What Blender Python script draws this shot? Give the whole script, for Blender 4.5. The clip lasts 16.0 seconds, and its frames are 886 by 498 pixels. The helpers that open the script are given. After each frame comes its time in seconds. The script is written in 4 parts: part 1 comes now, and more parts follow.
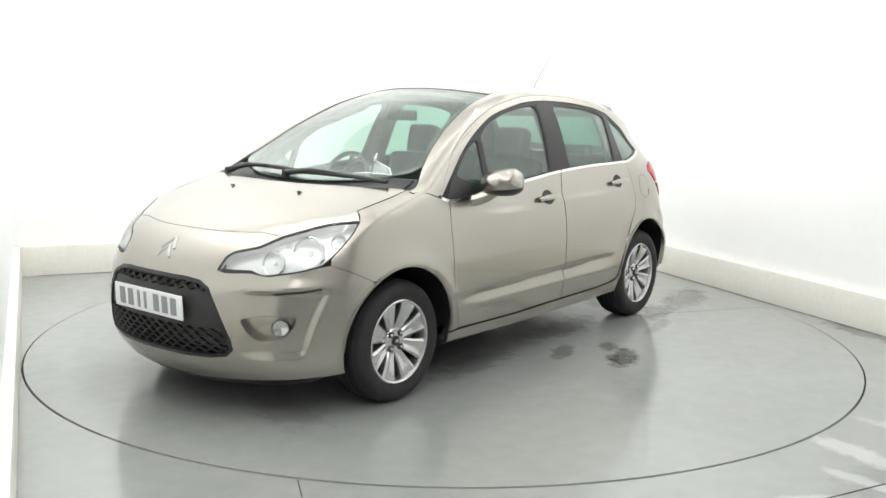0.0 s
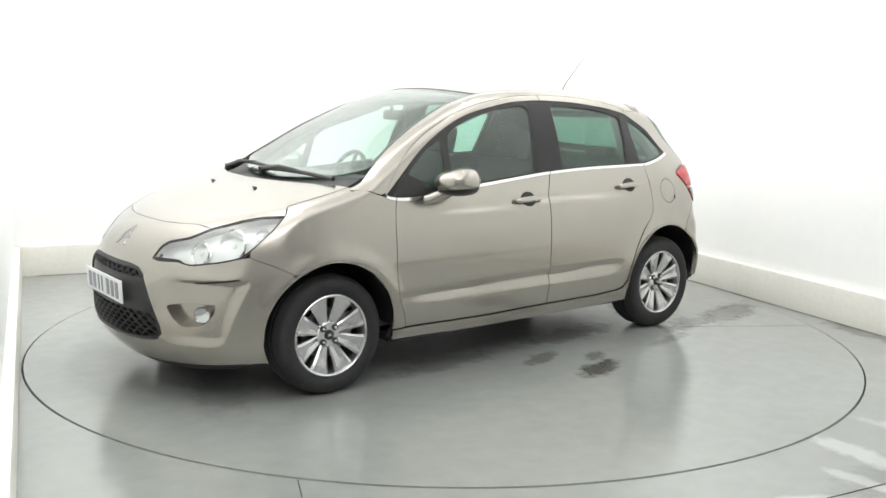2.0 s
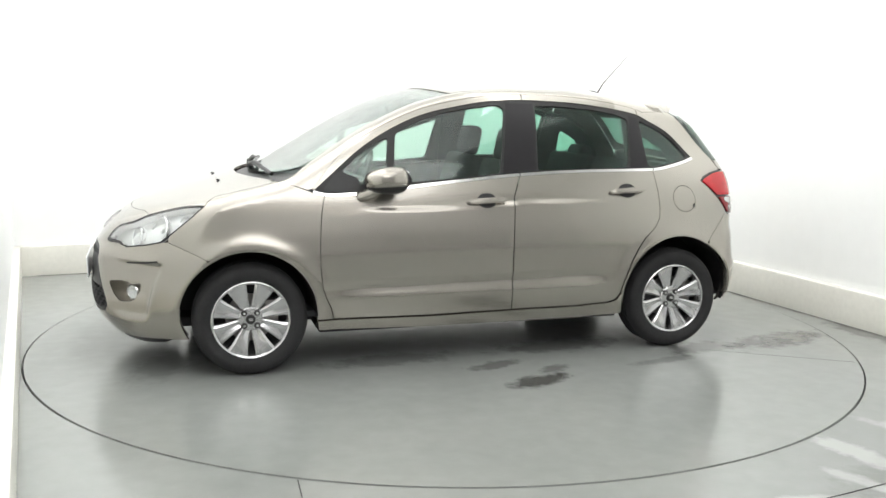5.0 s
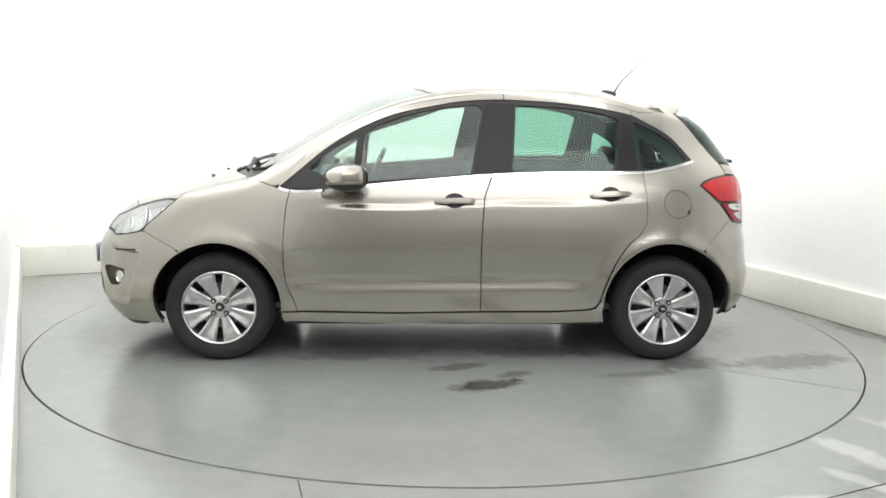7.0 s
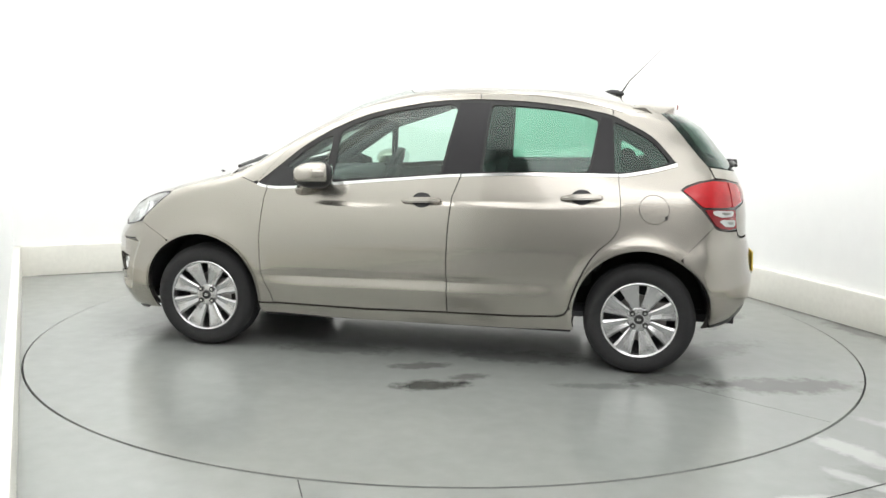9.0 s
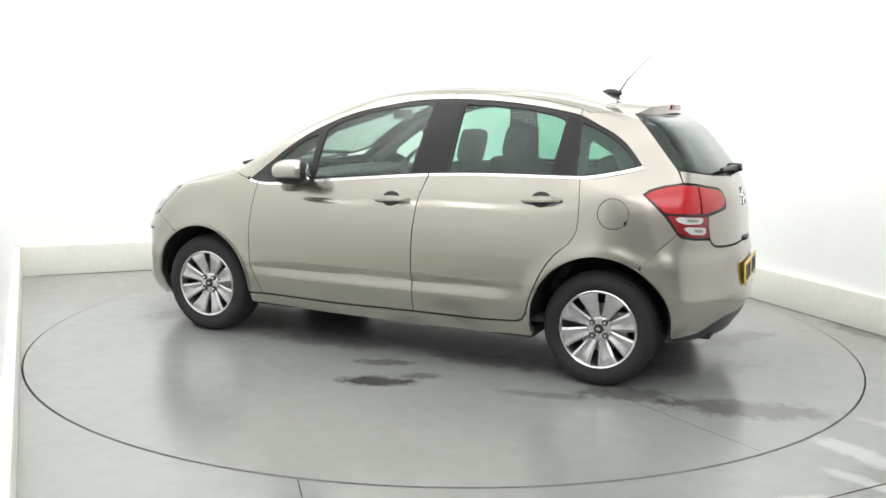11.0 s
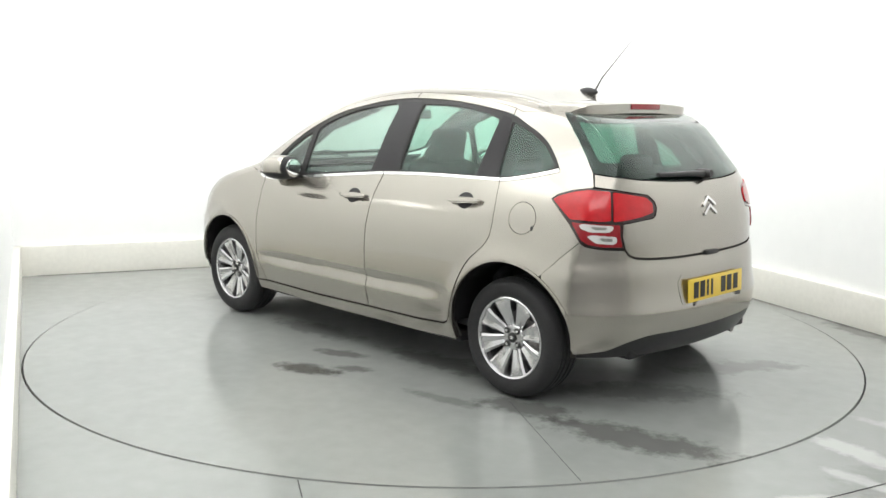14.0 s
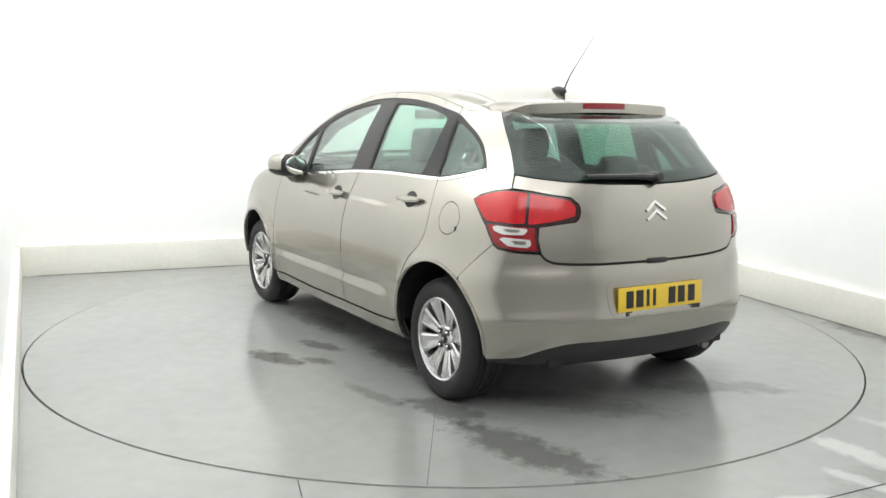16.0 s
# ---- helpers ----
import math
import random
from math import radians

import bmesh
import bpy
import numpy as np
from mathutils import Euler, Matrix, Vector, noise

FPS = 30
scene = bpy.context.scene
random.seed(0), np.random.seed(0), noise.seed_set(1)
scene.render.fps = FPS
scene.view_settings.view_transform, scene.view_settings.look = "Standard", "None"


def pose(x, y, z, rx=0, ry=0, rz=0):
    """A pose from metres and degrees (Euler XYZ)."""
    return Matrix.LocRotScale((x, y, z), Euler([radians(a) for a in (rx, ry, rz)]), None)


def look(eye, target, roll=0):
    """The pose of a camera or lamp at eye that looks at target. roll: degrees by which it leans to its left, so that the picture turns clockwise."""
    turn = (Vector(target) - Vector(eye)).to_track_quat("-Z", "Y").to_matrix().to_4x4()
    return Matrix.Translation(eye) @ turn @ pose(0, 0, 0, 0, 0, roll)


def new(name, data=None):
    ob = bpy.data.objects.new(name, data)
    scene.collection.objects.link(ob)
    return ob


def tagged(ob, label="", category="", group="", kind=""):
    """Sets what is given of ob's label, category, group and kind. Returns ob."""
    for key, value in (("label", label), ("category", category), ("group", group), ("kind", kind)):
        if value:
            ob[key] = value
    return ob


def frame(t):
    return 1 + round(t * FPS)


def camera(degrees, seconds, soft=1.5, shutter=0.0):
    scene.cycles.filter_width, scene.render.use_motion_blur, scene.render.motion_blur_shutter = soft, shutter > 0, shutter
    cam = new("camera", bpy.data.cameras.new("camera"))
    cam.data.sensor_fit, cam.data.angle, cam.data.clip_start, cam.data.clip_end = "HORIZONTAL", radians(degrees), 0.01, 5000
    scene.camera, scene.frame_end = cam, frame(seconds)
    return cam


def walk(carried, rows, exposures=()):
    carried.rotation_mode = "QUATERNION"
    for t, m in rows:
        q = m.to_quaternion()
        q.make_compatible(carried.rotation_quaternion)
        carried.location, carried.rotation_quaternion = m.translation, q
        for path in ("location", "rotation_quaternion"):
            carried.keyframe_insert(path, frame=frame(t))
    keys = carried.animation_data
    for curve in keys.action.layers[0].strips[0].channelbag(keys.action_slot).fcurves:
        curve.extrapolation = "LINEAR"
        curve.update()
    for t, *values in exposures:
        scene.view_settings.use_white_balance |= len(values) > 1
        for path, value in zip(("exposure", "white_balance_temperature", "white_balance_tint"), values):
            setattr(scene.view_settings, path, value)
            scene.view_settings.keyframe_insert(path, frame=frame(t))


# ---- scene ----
from mathutils.geometry import delaunay_2d_cdt

cam = camera(51.62, 16.0, soft=1.5)
CAMERA = Matrix.Translation((0, -5.697, 1.423)) @ pose(0, 0, 0, 0, 0, .155) @ pose(0, 0, 0, 90 - 9.053) @ pose(0, 0, 0, 0, 0, .973)
walk(cam, [(0, CAMERA), (16, CAMERA)])

# ---- world and lamps: a closed white photo booth, soft boxes under its ceiling, unseen wall washes and a fill added ----
world = bpy.data.worlds.new("world")
scene.world = world
world.use_nodes = True
world.node_tree.nodes["Background"].inputs["Color"].default_value = (.95, 1, .98, 1)
world.node_tree.nodes["Background"].inputs["Strength"].default_value = .1
ROOM_TURN = 23.05  # the booth's axes lie askew to the view


def lamp(name, place, target, wide, deep, watts, colour=(1, .992, .985)):
    data = bpy.data.lights.new(name, "AREA")
    data.shape, data.size, data.size_y, data.energy, data.color = "RECTANGLE", wide, deep, watts, colour
    ob = new(name, data)
    ob.matrix_basis = look(place, target)
    return ob


# Back, flank, left and near lamps are unseen additions that brighten walls and car.
LAMPS = (("wall_wash_back", (-.25, .25, 4.05), (-1.05, 2.4, 3.0), 4.4, 1.3, 128), ("softbox_middle", (0, -.6, 4.05), (0, -.6, 0), 4.4, 2.4, 18),
         ("softbox_front", (.6, -3.0, 4.05), (.6, -2.9, 0), 4.4, 2.4, 48), ("near_fill", (1.2, -5.4, 3.95), (1.2, -4.4, 0), 4.0, 2.0, 86),
         ("wall_wash_right", (1.1, .0, 4.05), (2.6, .65, 3.2), 3.6, 1.2, 100), ("wall_wash_left", (-.9, -.4, 4.05), (-2.6, -1.2, 3.86), 3.4, 1.2, 150))
for row in LAMPS:
    lamp(*row)

# ---- materials ----


def material(name, colour, rough=.5, metal=0.0, coat=0.0, spread=0.0, scale=8.0, bump=0.0, bump_scale=60.0, rough_spread=0.0, ior=1.5):
    """A surface whose colour and gloss vary by noise at two scales, with a fine relief."""
    m = bpy.data.materials.new(name)
    m.use_nodes = True
    nt = m.node_tree
    b = nt.nodes["Principled BSDF"]
    b.inputs["Base Color"].default_value = (*colour, 1)
    b.inputs["Roughness"].default_value, b.inputs["Metallic"].default_value = rough, metal
    b.inputs["Coat Weight"].default_value, b.inputs["Coat Roughness"].default_value = coat, .035
    b.inputs["IOR"].default_value = ior
    co = nt.nodes.new("ShaderNodeTexCoord")
    if spread or rough_spread:
        big, small = nt.nodes.new("ShaderNodeTexNoise"), nt.nodes.new("ShaderNodeTexNoise")
        big.inputs["Scale"].default_value, small.inputs["Scale"].default_value = scale, scale * 9
        big.inputs["Detail"].default_value = small.inputs["Detail"].default_value = 4
        both = nt.nodes.new("ShaderNodeMath")
        both.operation = "ADD"
        for i, n in enumerate((big, small)):
            nt.links.new(co.outputs["Object"], n.inputs["Vector"])
            nt.links.new(n.outputs["Fac"], both.inputs[i])
        for what, amount in (("Base Color", spread), ("Roughness", rough_spread)):
            if not amount:
                continue
            r = nt.nodes.new("ShaderNodeMapRange")
            r.inputs["From Min"].default_value, r.inputs["From Max"].default_value = .65, 1.35
            nt.links.new(both.outputs[0], r.inputs["Value"])
            if what == "Roughness":
                r.inputs["To Min"].default_value, r.inputs["To Max"].default_value = max(rough - amount, .02), rough + amount
                nt.links.new(r.outputs[0], b.inputs[what])
            else:
                r.inputs["To Min"].default_value, r.inputs["To Max"].default_value = 1 - amount, 1 + amount
                v = nt.nodes.new("ShaderNodeVectorMath")
                v.operation = "SCALE"
                v.inputs[0].default_value = colour
                nt.links.new(r.outputs[0], v.inputs["Scale"])
                nt.links.new(v.outputs[0], b.inputs[what])
    if bump:
        n, bn = nt.nodes.new("ShaderNodeTexNoise"), nt.nodes.new("ShaderNodeBump")
        n.inputs["Scale"].default_value, n.inputs["Detail"].default_value = bump_scale, 5
        bn.inputs["Strength"].default_value, bn.inputs["Distance"].default_value = bump, .004
        nt.links.new(co.outputs["Object"], n.inputs["Vector"])
        nt.links.new(n.outputs["Fac"], bn.inputs["Height"])
        nt.links.new(bn.outputs["Normal"], b.inputs["Normal"])
    return m


def glass(name, tint, gloss=.04):
    """A thin tinted pane: what it lets through is coloured, and it mirrors by Fresnel."""
    m = bpy.data.materials.new(name)
    m.use_nodes = True
    nt = m.node_tree
    nt.nodes.remove(nt.nodes["Principled BSDF"])
    clear, shine, edge, power, fres, mix = (nt.nodes.new(k) for k in ("ShaderNodeBsdfTransparent", "ShaderNodeBsdfGlossy", "ShaderNodeLayerWeight", "ShaderNodeMath", "ShaderNodeMath", "ShaderNodeMixShader"))
    edge.inputs["Blend"].default_value = .5
    power.operation, power.inputs[1].default_value = "POWER", 3.5
    fres.operation, fres.inputs[1].default_value, fres.inputs[2].default_value = "MULTIPLY_ADD", .9, .045
    nt.links.new(edge.outputs["Facing"], power.inputs[0])
    nt.links.new(power.outputs[0], fres.inputs[0])
    clear.inputs["Color"].default_value = (*tint, 1)
    shine.inputs["Roughness"].default_value = gloss
    nt.links.new(fres.outputs[0], mix.inputs[0])
    nt.links.new(clear.outputs[0], mix.inputs[1])
    nt.links.new(shine.outputs[0], mix.inputs[2])
    nt.links.new(mix.outputs[0], nt.nodes["Material Output"].inputs["Surface"])
    return m


def painted_floor(name, stains, worn=()):
    """Grey-green floor paint, glossy and scuffed; stains: (x, y, length, width, turn, depth) of dark damp marks, worn: of pale ones."""
    m = material(name, (.275, .287, .275), .18, spread=.06, scale=1.1, rough_spread=.06, ior=1.65, bump=.03, bump_scale=22)
    nt = m.node_tree
    b = nt.nodes["Principled BSDF"]
    colour, rough = b.inputs["Base Color"].links[0].from_socket, b.inputs["Roughness"].links[0].from_socket
    co = nt.nodes.new("ShaderNodeTexCoord")
    ragged = nt.nodes.new("ShaderNodeTexNoise")
    ragged.inputs["Scale"].default_value, ragged.inputs["Detail"].default_value, ragged.inputs["Roughness"].default_value = 8.0, 8, .66
    nt.links.new(co.outputs["Object"], ragged.inputs["Vector"])
    for k, (x, y, long, wide, turn, depth) in enumerate([*stains, *worn]):
        mp, ln = nt.nodes.new("ShaderNodeMapping"), nt.nodes.new("ShaderNodeVectorMath")
        mp.vector_type = "TEXTURE"
        mp.inputs["Location"].default_value, mp.inputs["Rotation"].default_value, mp.inputs["Scale"].default_value = (x, y, 0), (0, 0, radians(turn)), (long, wide, 1)
        ln.operation = "LENGTH"
        nt.links.new(co.outputs["Object"], mp.inputs["Vector"])
        nt.links.new(mp.outputs[0], ln.inputs[0])
        far = nt.nodes.new("ShaderNodeMath")  # distance, frayed by the noise
        far.operation = "MULTIPLY_ADD"
        far.inputs[1].default_value = 1.8
        nt.links.new(ragged.outputs["Fac"], far.inputs[0])
        nt.links.new(ln.outputs["Value"], far.inputs[2])
        r = nt.nodes.new("ShaderNodeMapRange")
        r.inputs["From Min"].default_value, r.inputs["From Max"].default_value = 1.35, 1.75
        r.inputs["To Min"].default_value, r.inputs["To Max"].default_value = depth, 0
        nt.links.new(far.outputs[0], r.inputs["Value"])
        mix = nt.nodes.new("ShaderNodeMix")
        mix.data_type = "RGBA"
        mix.inputs["B"].default_value = (.055, .055, .05, 1) if k < len(stains) else (.72, .74, .71, 1)
        nt.links.new(r.outputs[0], mix.inputs["Factor"])
        nt.links.new(colour, mix.inputs["A"])
        colour = mix.outputs["Result"]
    nt.links.new(colour, b.inputs["Base Color"])
    return m


PAINT = material("champagne_paint", (.41, .386, .344), .25, metal=.88, coat=1.0, spread=.03, scale=140)
PAINT.node_tree.nodes["Principled BSDF"].inputs["Specular Tint"].default_value = (.62, .60, .57, 1)
BLACK = material("black_plastic", (.018, .018, .019), .42, spread=.15, scale=30, bump=.12, bump_scale=300)
GLOSS_BLACK = material("gloss_black", (.011, .010, .012), .33, ior=1.4, spread=.1, scale=20)
RUBBER = material("tyre_rubber", (.020, .020, .021), .75, spread=.25, scale=14, bump=.25, bump_scale=180)
SEAL = material("rubber_seal", (.012, .012, .012), .5, spread=.1, scale=20)
UNDER = material("underside", (.02, .02, .021), .8, spread=.2, scale=9)
CHROME = material("chrome", (.82, .82, .82), .10, metal=1, rough_spread=.03, scale=20)
SILVER = material("silver_alloy", (.60, .60, .605), .26, metal=.9, spread=.05, scale=24, coat=.4)
STEEL = material("brake_steel", (.25, .24, .23), .4, metal=.9, spread=.2, scale=30)
CLOTH = material("seat_cloth", (.035, .037, .04), .9, spread=.3, scale=40, bump=.12, bump_scale=160)
TRIM = material("cabin_plastic", (.045, .047, .05), .6, spread=.12, scale=30, bump=.2, bump_scale=250)
LINING = material("headlining", (.30, .30, .29), .95, spread=.06, scale=40)
RED = material("red_lens", (.50, .010, .016), .22, coat=.35, spread=.18, scale=26)
DARK_RED = material("dark_red_lens", (.26, .006, .012), .22, coat=.35, spread=.15, scale=26)
LAMP_BODY = material("lamp_body", (.03, .004, .005), .2, coat=.6, spread=.1, scale=20)
LENS_WHITE = material("clear_lens", (.62, .61, .60), .15, coat=1, spread=.1, scale=45)
REFLECTOR = material("lamp_reflector", (.90, .90, .89), .22, metal=.45, spread=.06, scale=30)
PLATE_WHITE = material("white_plate", (.85, .86, .86), .3, coat=.3, spread=.02, scale=50)
PLATE_YELLOW = material("yellow_plate", (.80, .56, .045), .3, coat=.3, spread=.03, scale=50)
PALE_INK = material("pale_plate_ink", (.30, .31, .33), .5, spread=.1, scale=60)
INK = material("plate_ink", (.02, .02, .02), .5, spread=.1, scale=60)
MIRROR = material("mirror_glass", (.9, .9, .9), .01, metal=1)
GLASS = glass("front_glass", (.85, .94, .90))
DARK_GLASS = glass("rear_glass", (.66, .84, .77))
REAR_GLASS = glass("tailgate_glass", (.44, .58, .53))
LENS = glass("lamp_lens", (.96, .97, .97))
WALL = material("white_wall", (.86, .87, .86), .7, spread=.015, scale=1.2, bump=.05, bump_scale=8)
# Grey for the unseen wall behind the camera, set for dark reflections.
HALL = material("unseen_hall_wall", (.44, .44, .435), .8, spread=.05, scale=1.2, bump=.05, bump_scale=8)
KERB = material("kerb_paint", (.76, .75, .69), .45, spread=.05, scale=3, bump=.08, bump_scale=30)
FLOOR = painted_floor("floor_paint", [(2.75, .05, .5, .16, -66, .45), (1.9, -2.25, .6, .25, 30, .3)], [(1.74, -2.02, .32, .10, -62, .36), (1.35, -2.5, .18, .06, 10, .25), (1.62, -2.3, .22, .06, -50, .28), (2.1, -1.75, .30, .08, -50, .22)])
DISC_PAINT = painted_floor("turntable_paint", [
    (.15, -1.19, .28, .12, 24, .85), (.02, -.86, .22, .09, 15, .55), (.30, -1.02, .16, .07, 30, .55), (1.95, -.76, .58, .19, 12, .62), (1.35, -.80, .34, .16, 10, .6),
    (1.55, -.2, .6, .2, 40, .35), (-.5, -.62, .5, .16, 4, .4), (.55, -.55, .55, .18, 6, .45), (1.0, -1.0, .30, .07, 10, .35), (-1.7, -.4, .5, .2, 70, .25), (1.7, .6, .5, .16, 60, .35)],
    [])
JOINT = material("dark_joint", (.13, .13, .115), .7, spread=.35, scale=6)
# Colour for the shade seen in the seams between body panels.
INNER = material("panel_gap_shade", (.04, .038, .034), .6, spread=.15, scale=8)
# Dark joints; also stands in for shade in bonnet seams and nut pockets.
GAP = material("dark_joint_gap_shade", (.03, .03, .03), .7, spread=.2, scale=8)
# ---- the car's outer surface, in the car's own space: nose towards -x, z up, ground at 0 ----
def curve(*pts):
    """A smooth monotone curve through (x, y) pairs."""
    xs, ys = np.array([p[0] for p in pts], float), np.array([p[1] for p in pts], float)
    h, d = np.diff(xs), np.diff(ys) / np.diff(xs)
    m = np.zeros(len(xs))
    m[0], m[-1] = d[0], d[-1]
    ok = d[:-1] * d[1:] > 0
    w1, w2 = 2 * h[1:] + h[:-1], h[1:] + 2 * h[:-1]
    m[1:-1][ok] = ((w1 + w2)[ok]) / (w1[ok] / d[:-1][ok] + w2[ok] / d[1:][ok])

    def at(x):
        x = np.asarray(x, float)
        xc = np.clip(x, xs[0], xs[-1])
        i = np.clip(np.searchsorted(xs, xc) - 1, 0, len(h) - 1)
        t = (xc - xs[i]) / h[i]
        y = (2 * t**3 - 3 * t**2 + 1) * ys[i] + (t**3 - 2 * t**2 + t) * h[i] * m[i] + (3 * t**2 - 2 * t**3) * ys[i + 1] + (t**3 - t**2) * h[i] * m[i + 1]
        return y + np.where(x < xs[0], (x - xs[0]) * m[0], 0) + np.where(x > xs[-1], (x - xs[-1]) * m[-1], 0)
    return at


def step(a, b, x):
    t = np.clip((x - a) / (b - a), 0, 1)
    return t * t * (3 - 2 * t)


def smax(a, b, k):
    h = np.maximum(k - np.abs(a - b), 0) / k
    return np.maximum(a, b) + h * h * k / 4


TOP = curve((-2.2, .62), (-2.05, .70), (-1.95, .76), (-1.8, .835), (-1.6, .905), (-1.4, .965), (-1.2, 1.015), (-1.08, 1.05), (-.95, 1.125),
            (-.6, 1.318), (-.3, 1.435), (0, 1.496), (.3, 1.513), (.6, 1.51), (.9, 1.487), (1.2, 1.432), (1.5, 1.36), (1.8, 1.28))
SIDE = curve((.12, .74), (.2, .80), (.28, .828), (.38, .85), (.5, .86), (.62, .862), (.72, .852), (.8, .836), (.9, .812), (.98, .787), (1.03, .77),
             (1.15, .728), (1.25, .69), (1.35, .643), (1.45, .585), (1.55, .51))
TAPER = curve((-2.2, .30), (-2.0, .2), (-1.7, .085), (-1.46, .028), (-1.2, .006), (-.9, 0), (.9, 0), (1.2, .005), (1.435, .03), (1.7, .10), (1.95, .2))
NOSE = curve((.12, -1.90), (.18, -1.96), (.25, -2.015), (.35, -2.05), (.45, -2.053), (.57, -2.043), (.66, -1.995), (.73, -1.96), (.8, -1.91), (.9, -1.8), (1.5, -1.2))
TAIL = curve((.15, 1.70), (.24, 1.80), (.34, 1.858), (.44, 1.874), (.478, 1.876), (.51, 1.866), (.58, 1.854), (.66, 1.845), (.72, 1.828), (.8, 1.826), (.934, 1.805), (1.0, 1.782), (1.07, 1.745),
             (1.2, 1.645), (1.3, 1.56), (1.39, 1.475), (1.46, 1.41), (1.6, 1.25))
# roof line in plan: the windscreen's and the roof's edge
EDGE = curve((-1.12, .738), (-1.044, .735), (-.929, .68), (-.791, .62), (-.654, .582), (-.514, .547), (-.354, .515), (-.18, .487), (.006, .469), (.25, .462), (.7, .462), (1.0, .462), (1.22, .47), (1.35, .48))
HUBS, HUB_Z, HUB_Y = (-1.233, 1.233), 0.31, 0.815


def outside(x, y, z):
    """Below nought inside the car, above it outside."""
    y = np.abs(y)
    w = SIDE(z) - TAPER(x) - .15 * np.maximum(x - .9, 0) * step(.95, 1.25, z)
    for hx in HUBS:  # the arches stand a little proud
        r = np.hypot(x - hx, z - HUB_Z)
        w = w + .014 * np.exp(-((r - .37) / .05) ** 2) * step(.1, .3, z)
    w = w + .028 * step(1.40, 1.62, x) * (1 - step(.62, .76, z))  # the rear bumper is fuller
    panel = step(-.95, -.55, x) * (1 - step(.62, .86, x))
    groove = z - (.462 + .012 * x)
    w = w - .017 * panel * np.exp(-(groove / np.where(groove > 0, .014, .042)) ** 2) + .004 * panel * np.exp(-((z - .40) / .03) ** 2)
    w = w + .004 * (1 - np.tanh((z - (.872 + .032 * x)) / .006)) * step(-.9, -.3, x) * (1 - step(.85, 1.15, x)) * step(.6, .8, z)
    side = y - w
    top = z - (TOP(x - .12 * y * y * (1 - step(-.5, .2, x))) - .048 * y * y)
    # the roof and the screen are domed between their edges
    top = top - .042 * np.clip(1 - (y / EDGE(x)) ** 2, 0, 1) * step(-1.05, -.35, x) * (1 - step(.8, 1.35, x))
    nose = NOSE(z) + .62 * y**2.5 - x
    tail = x - (TAIL(z) - .46 * y**3)
    # hollow cheeks round the fog lamps
    edge = .738 + .23 * (z - .35)
    cheek = step(.40, .60, y) * (1 - step(edge - .05, edge, y)) * step(.275, .34, z) * (1 - step(.575, .612, z)) * (1 - step(-1.62, -1.58, x))
    return smax(smax(smax(side, top, .062), nose, .10), tail, .055) + .026 * cheek


XA, XB, RF = -1.1, 1.05, .9


def meet(o, d, far=1.6):
    """Where rays from inside leave the car."""
    a, b = np.zeros(len(o)), np.full(len(o), far)
    for _ in range(34):
        m = (a + b) / 2
        p = o + d * m[:, None]
        out = outside(p[:, 0], p[:, 1], p[:, 2]) > 0
        b, a = np.where(out, m, b), np.where(out, a, m)
    return o + d * a[:, None]


def flank(s, z):
    """Points of the near flank: s runs along the side and on round the nose (below XA) and the tail (above XB), z is the height."""
    s, z = np.asarray(s, float), np.asarray(z, float)
    x = np.clip(s, XA, XB)
    phi = (s - x) / RF
    o = np.stack([x, 0 * x, z], 1)
    return meet(o, np.stack([np.sin(phi), -np.cos(phi), 0 * x], 1))


def crown(x, y):
    """Points of the upper side over (x, y)."""
    x, y = np.asarray(x, float), np.asarray(y, float)
    return meet(np.stack([x, y, 0 * x + .55], 1), np.stack([0 * x, 0 * x, 0 * x + 1], 1))


def slope(p, e=1e-4):
    """The outward normals at points of the surface."""
    g = np.stack([outside(*(p + e * np.eye(3)[i]).T) - outside(*(p - e * np.eye(3)[i]).T) for i in range(3)], 1)
    return g / np.linalg.norm(g, axis=1)[:, None]

# ---- kit ----


def link(name, me, mat, parent=None, label=""):
    if mat:
        me.materials.append(mat)
    ob = new(name, me)
    ob.parent = parent
    return tagged(ob, label)


def part(name, bm, mat, parent, label="", smooth=40):
    """Links a bmesh as one mesh under a thing or a part."""
    me = bpy.data.meshes.new(name)
    bmesh.ops.recalc_face_normals(bm, faces=bm.faces)
    bm.to_mesh(me)
    bm.free()
    me.polygons.foreach_set("use_smooth", [smooth > 0] * len(me.polygons))
    if smooth > 0:
        me.set_sharp_from_angle(angle=radians(smooth))
    return link(name, me, mat, parent, label)


def box(sx, sy, sz, m=None, bevel=.01, segs=2):
    bm = bmesh.new()
    bmesh.ops.create_cube(bm, size=1, matrix=Matrix.Diagonal((sx, sy, sz, 1)))
    if bevel:
        bmesh.ops.bevel(bm, geom=bm.edges[:], offset=bevel, segments=segs, affect="EDGES", profile=.6)
    if m is not None:
        bmesh.ops.transform(bm, matrix=m, verts=bm.verts)
    return bm


def blend(*bms):
    """Joins bmeshes into the first."""
    out = bms[0]
    for b in bms[1:]:
        me = bpy.data.meshes.new("join")
        b.to_mesh(me)
        b.free()
        out.from_mesh(me)
        bpy.data.meshes.remove(me)
    return out


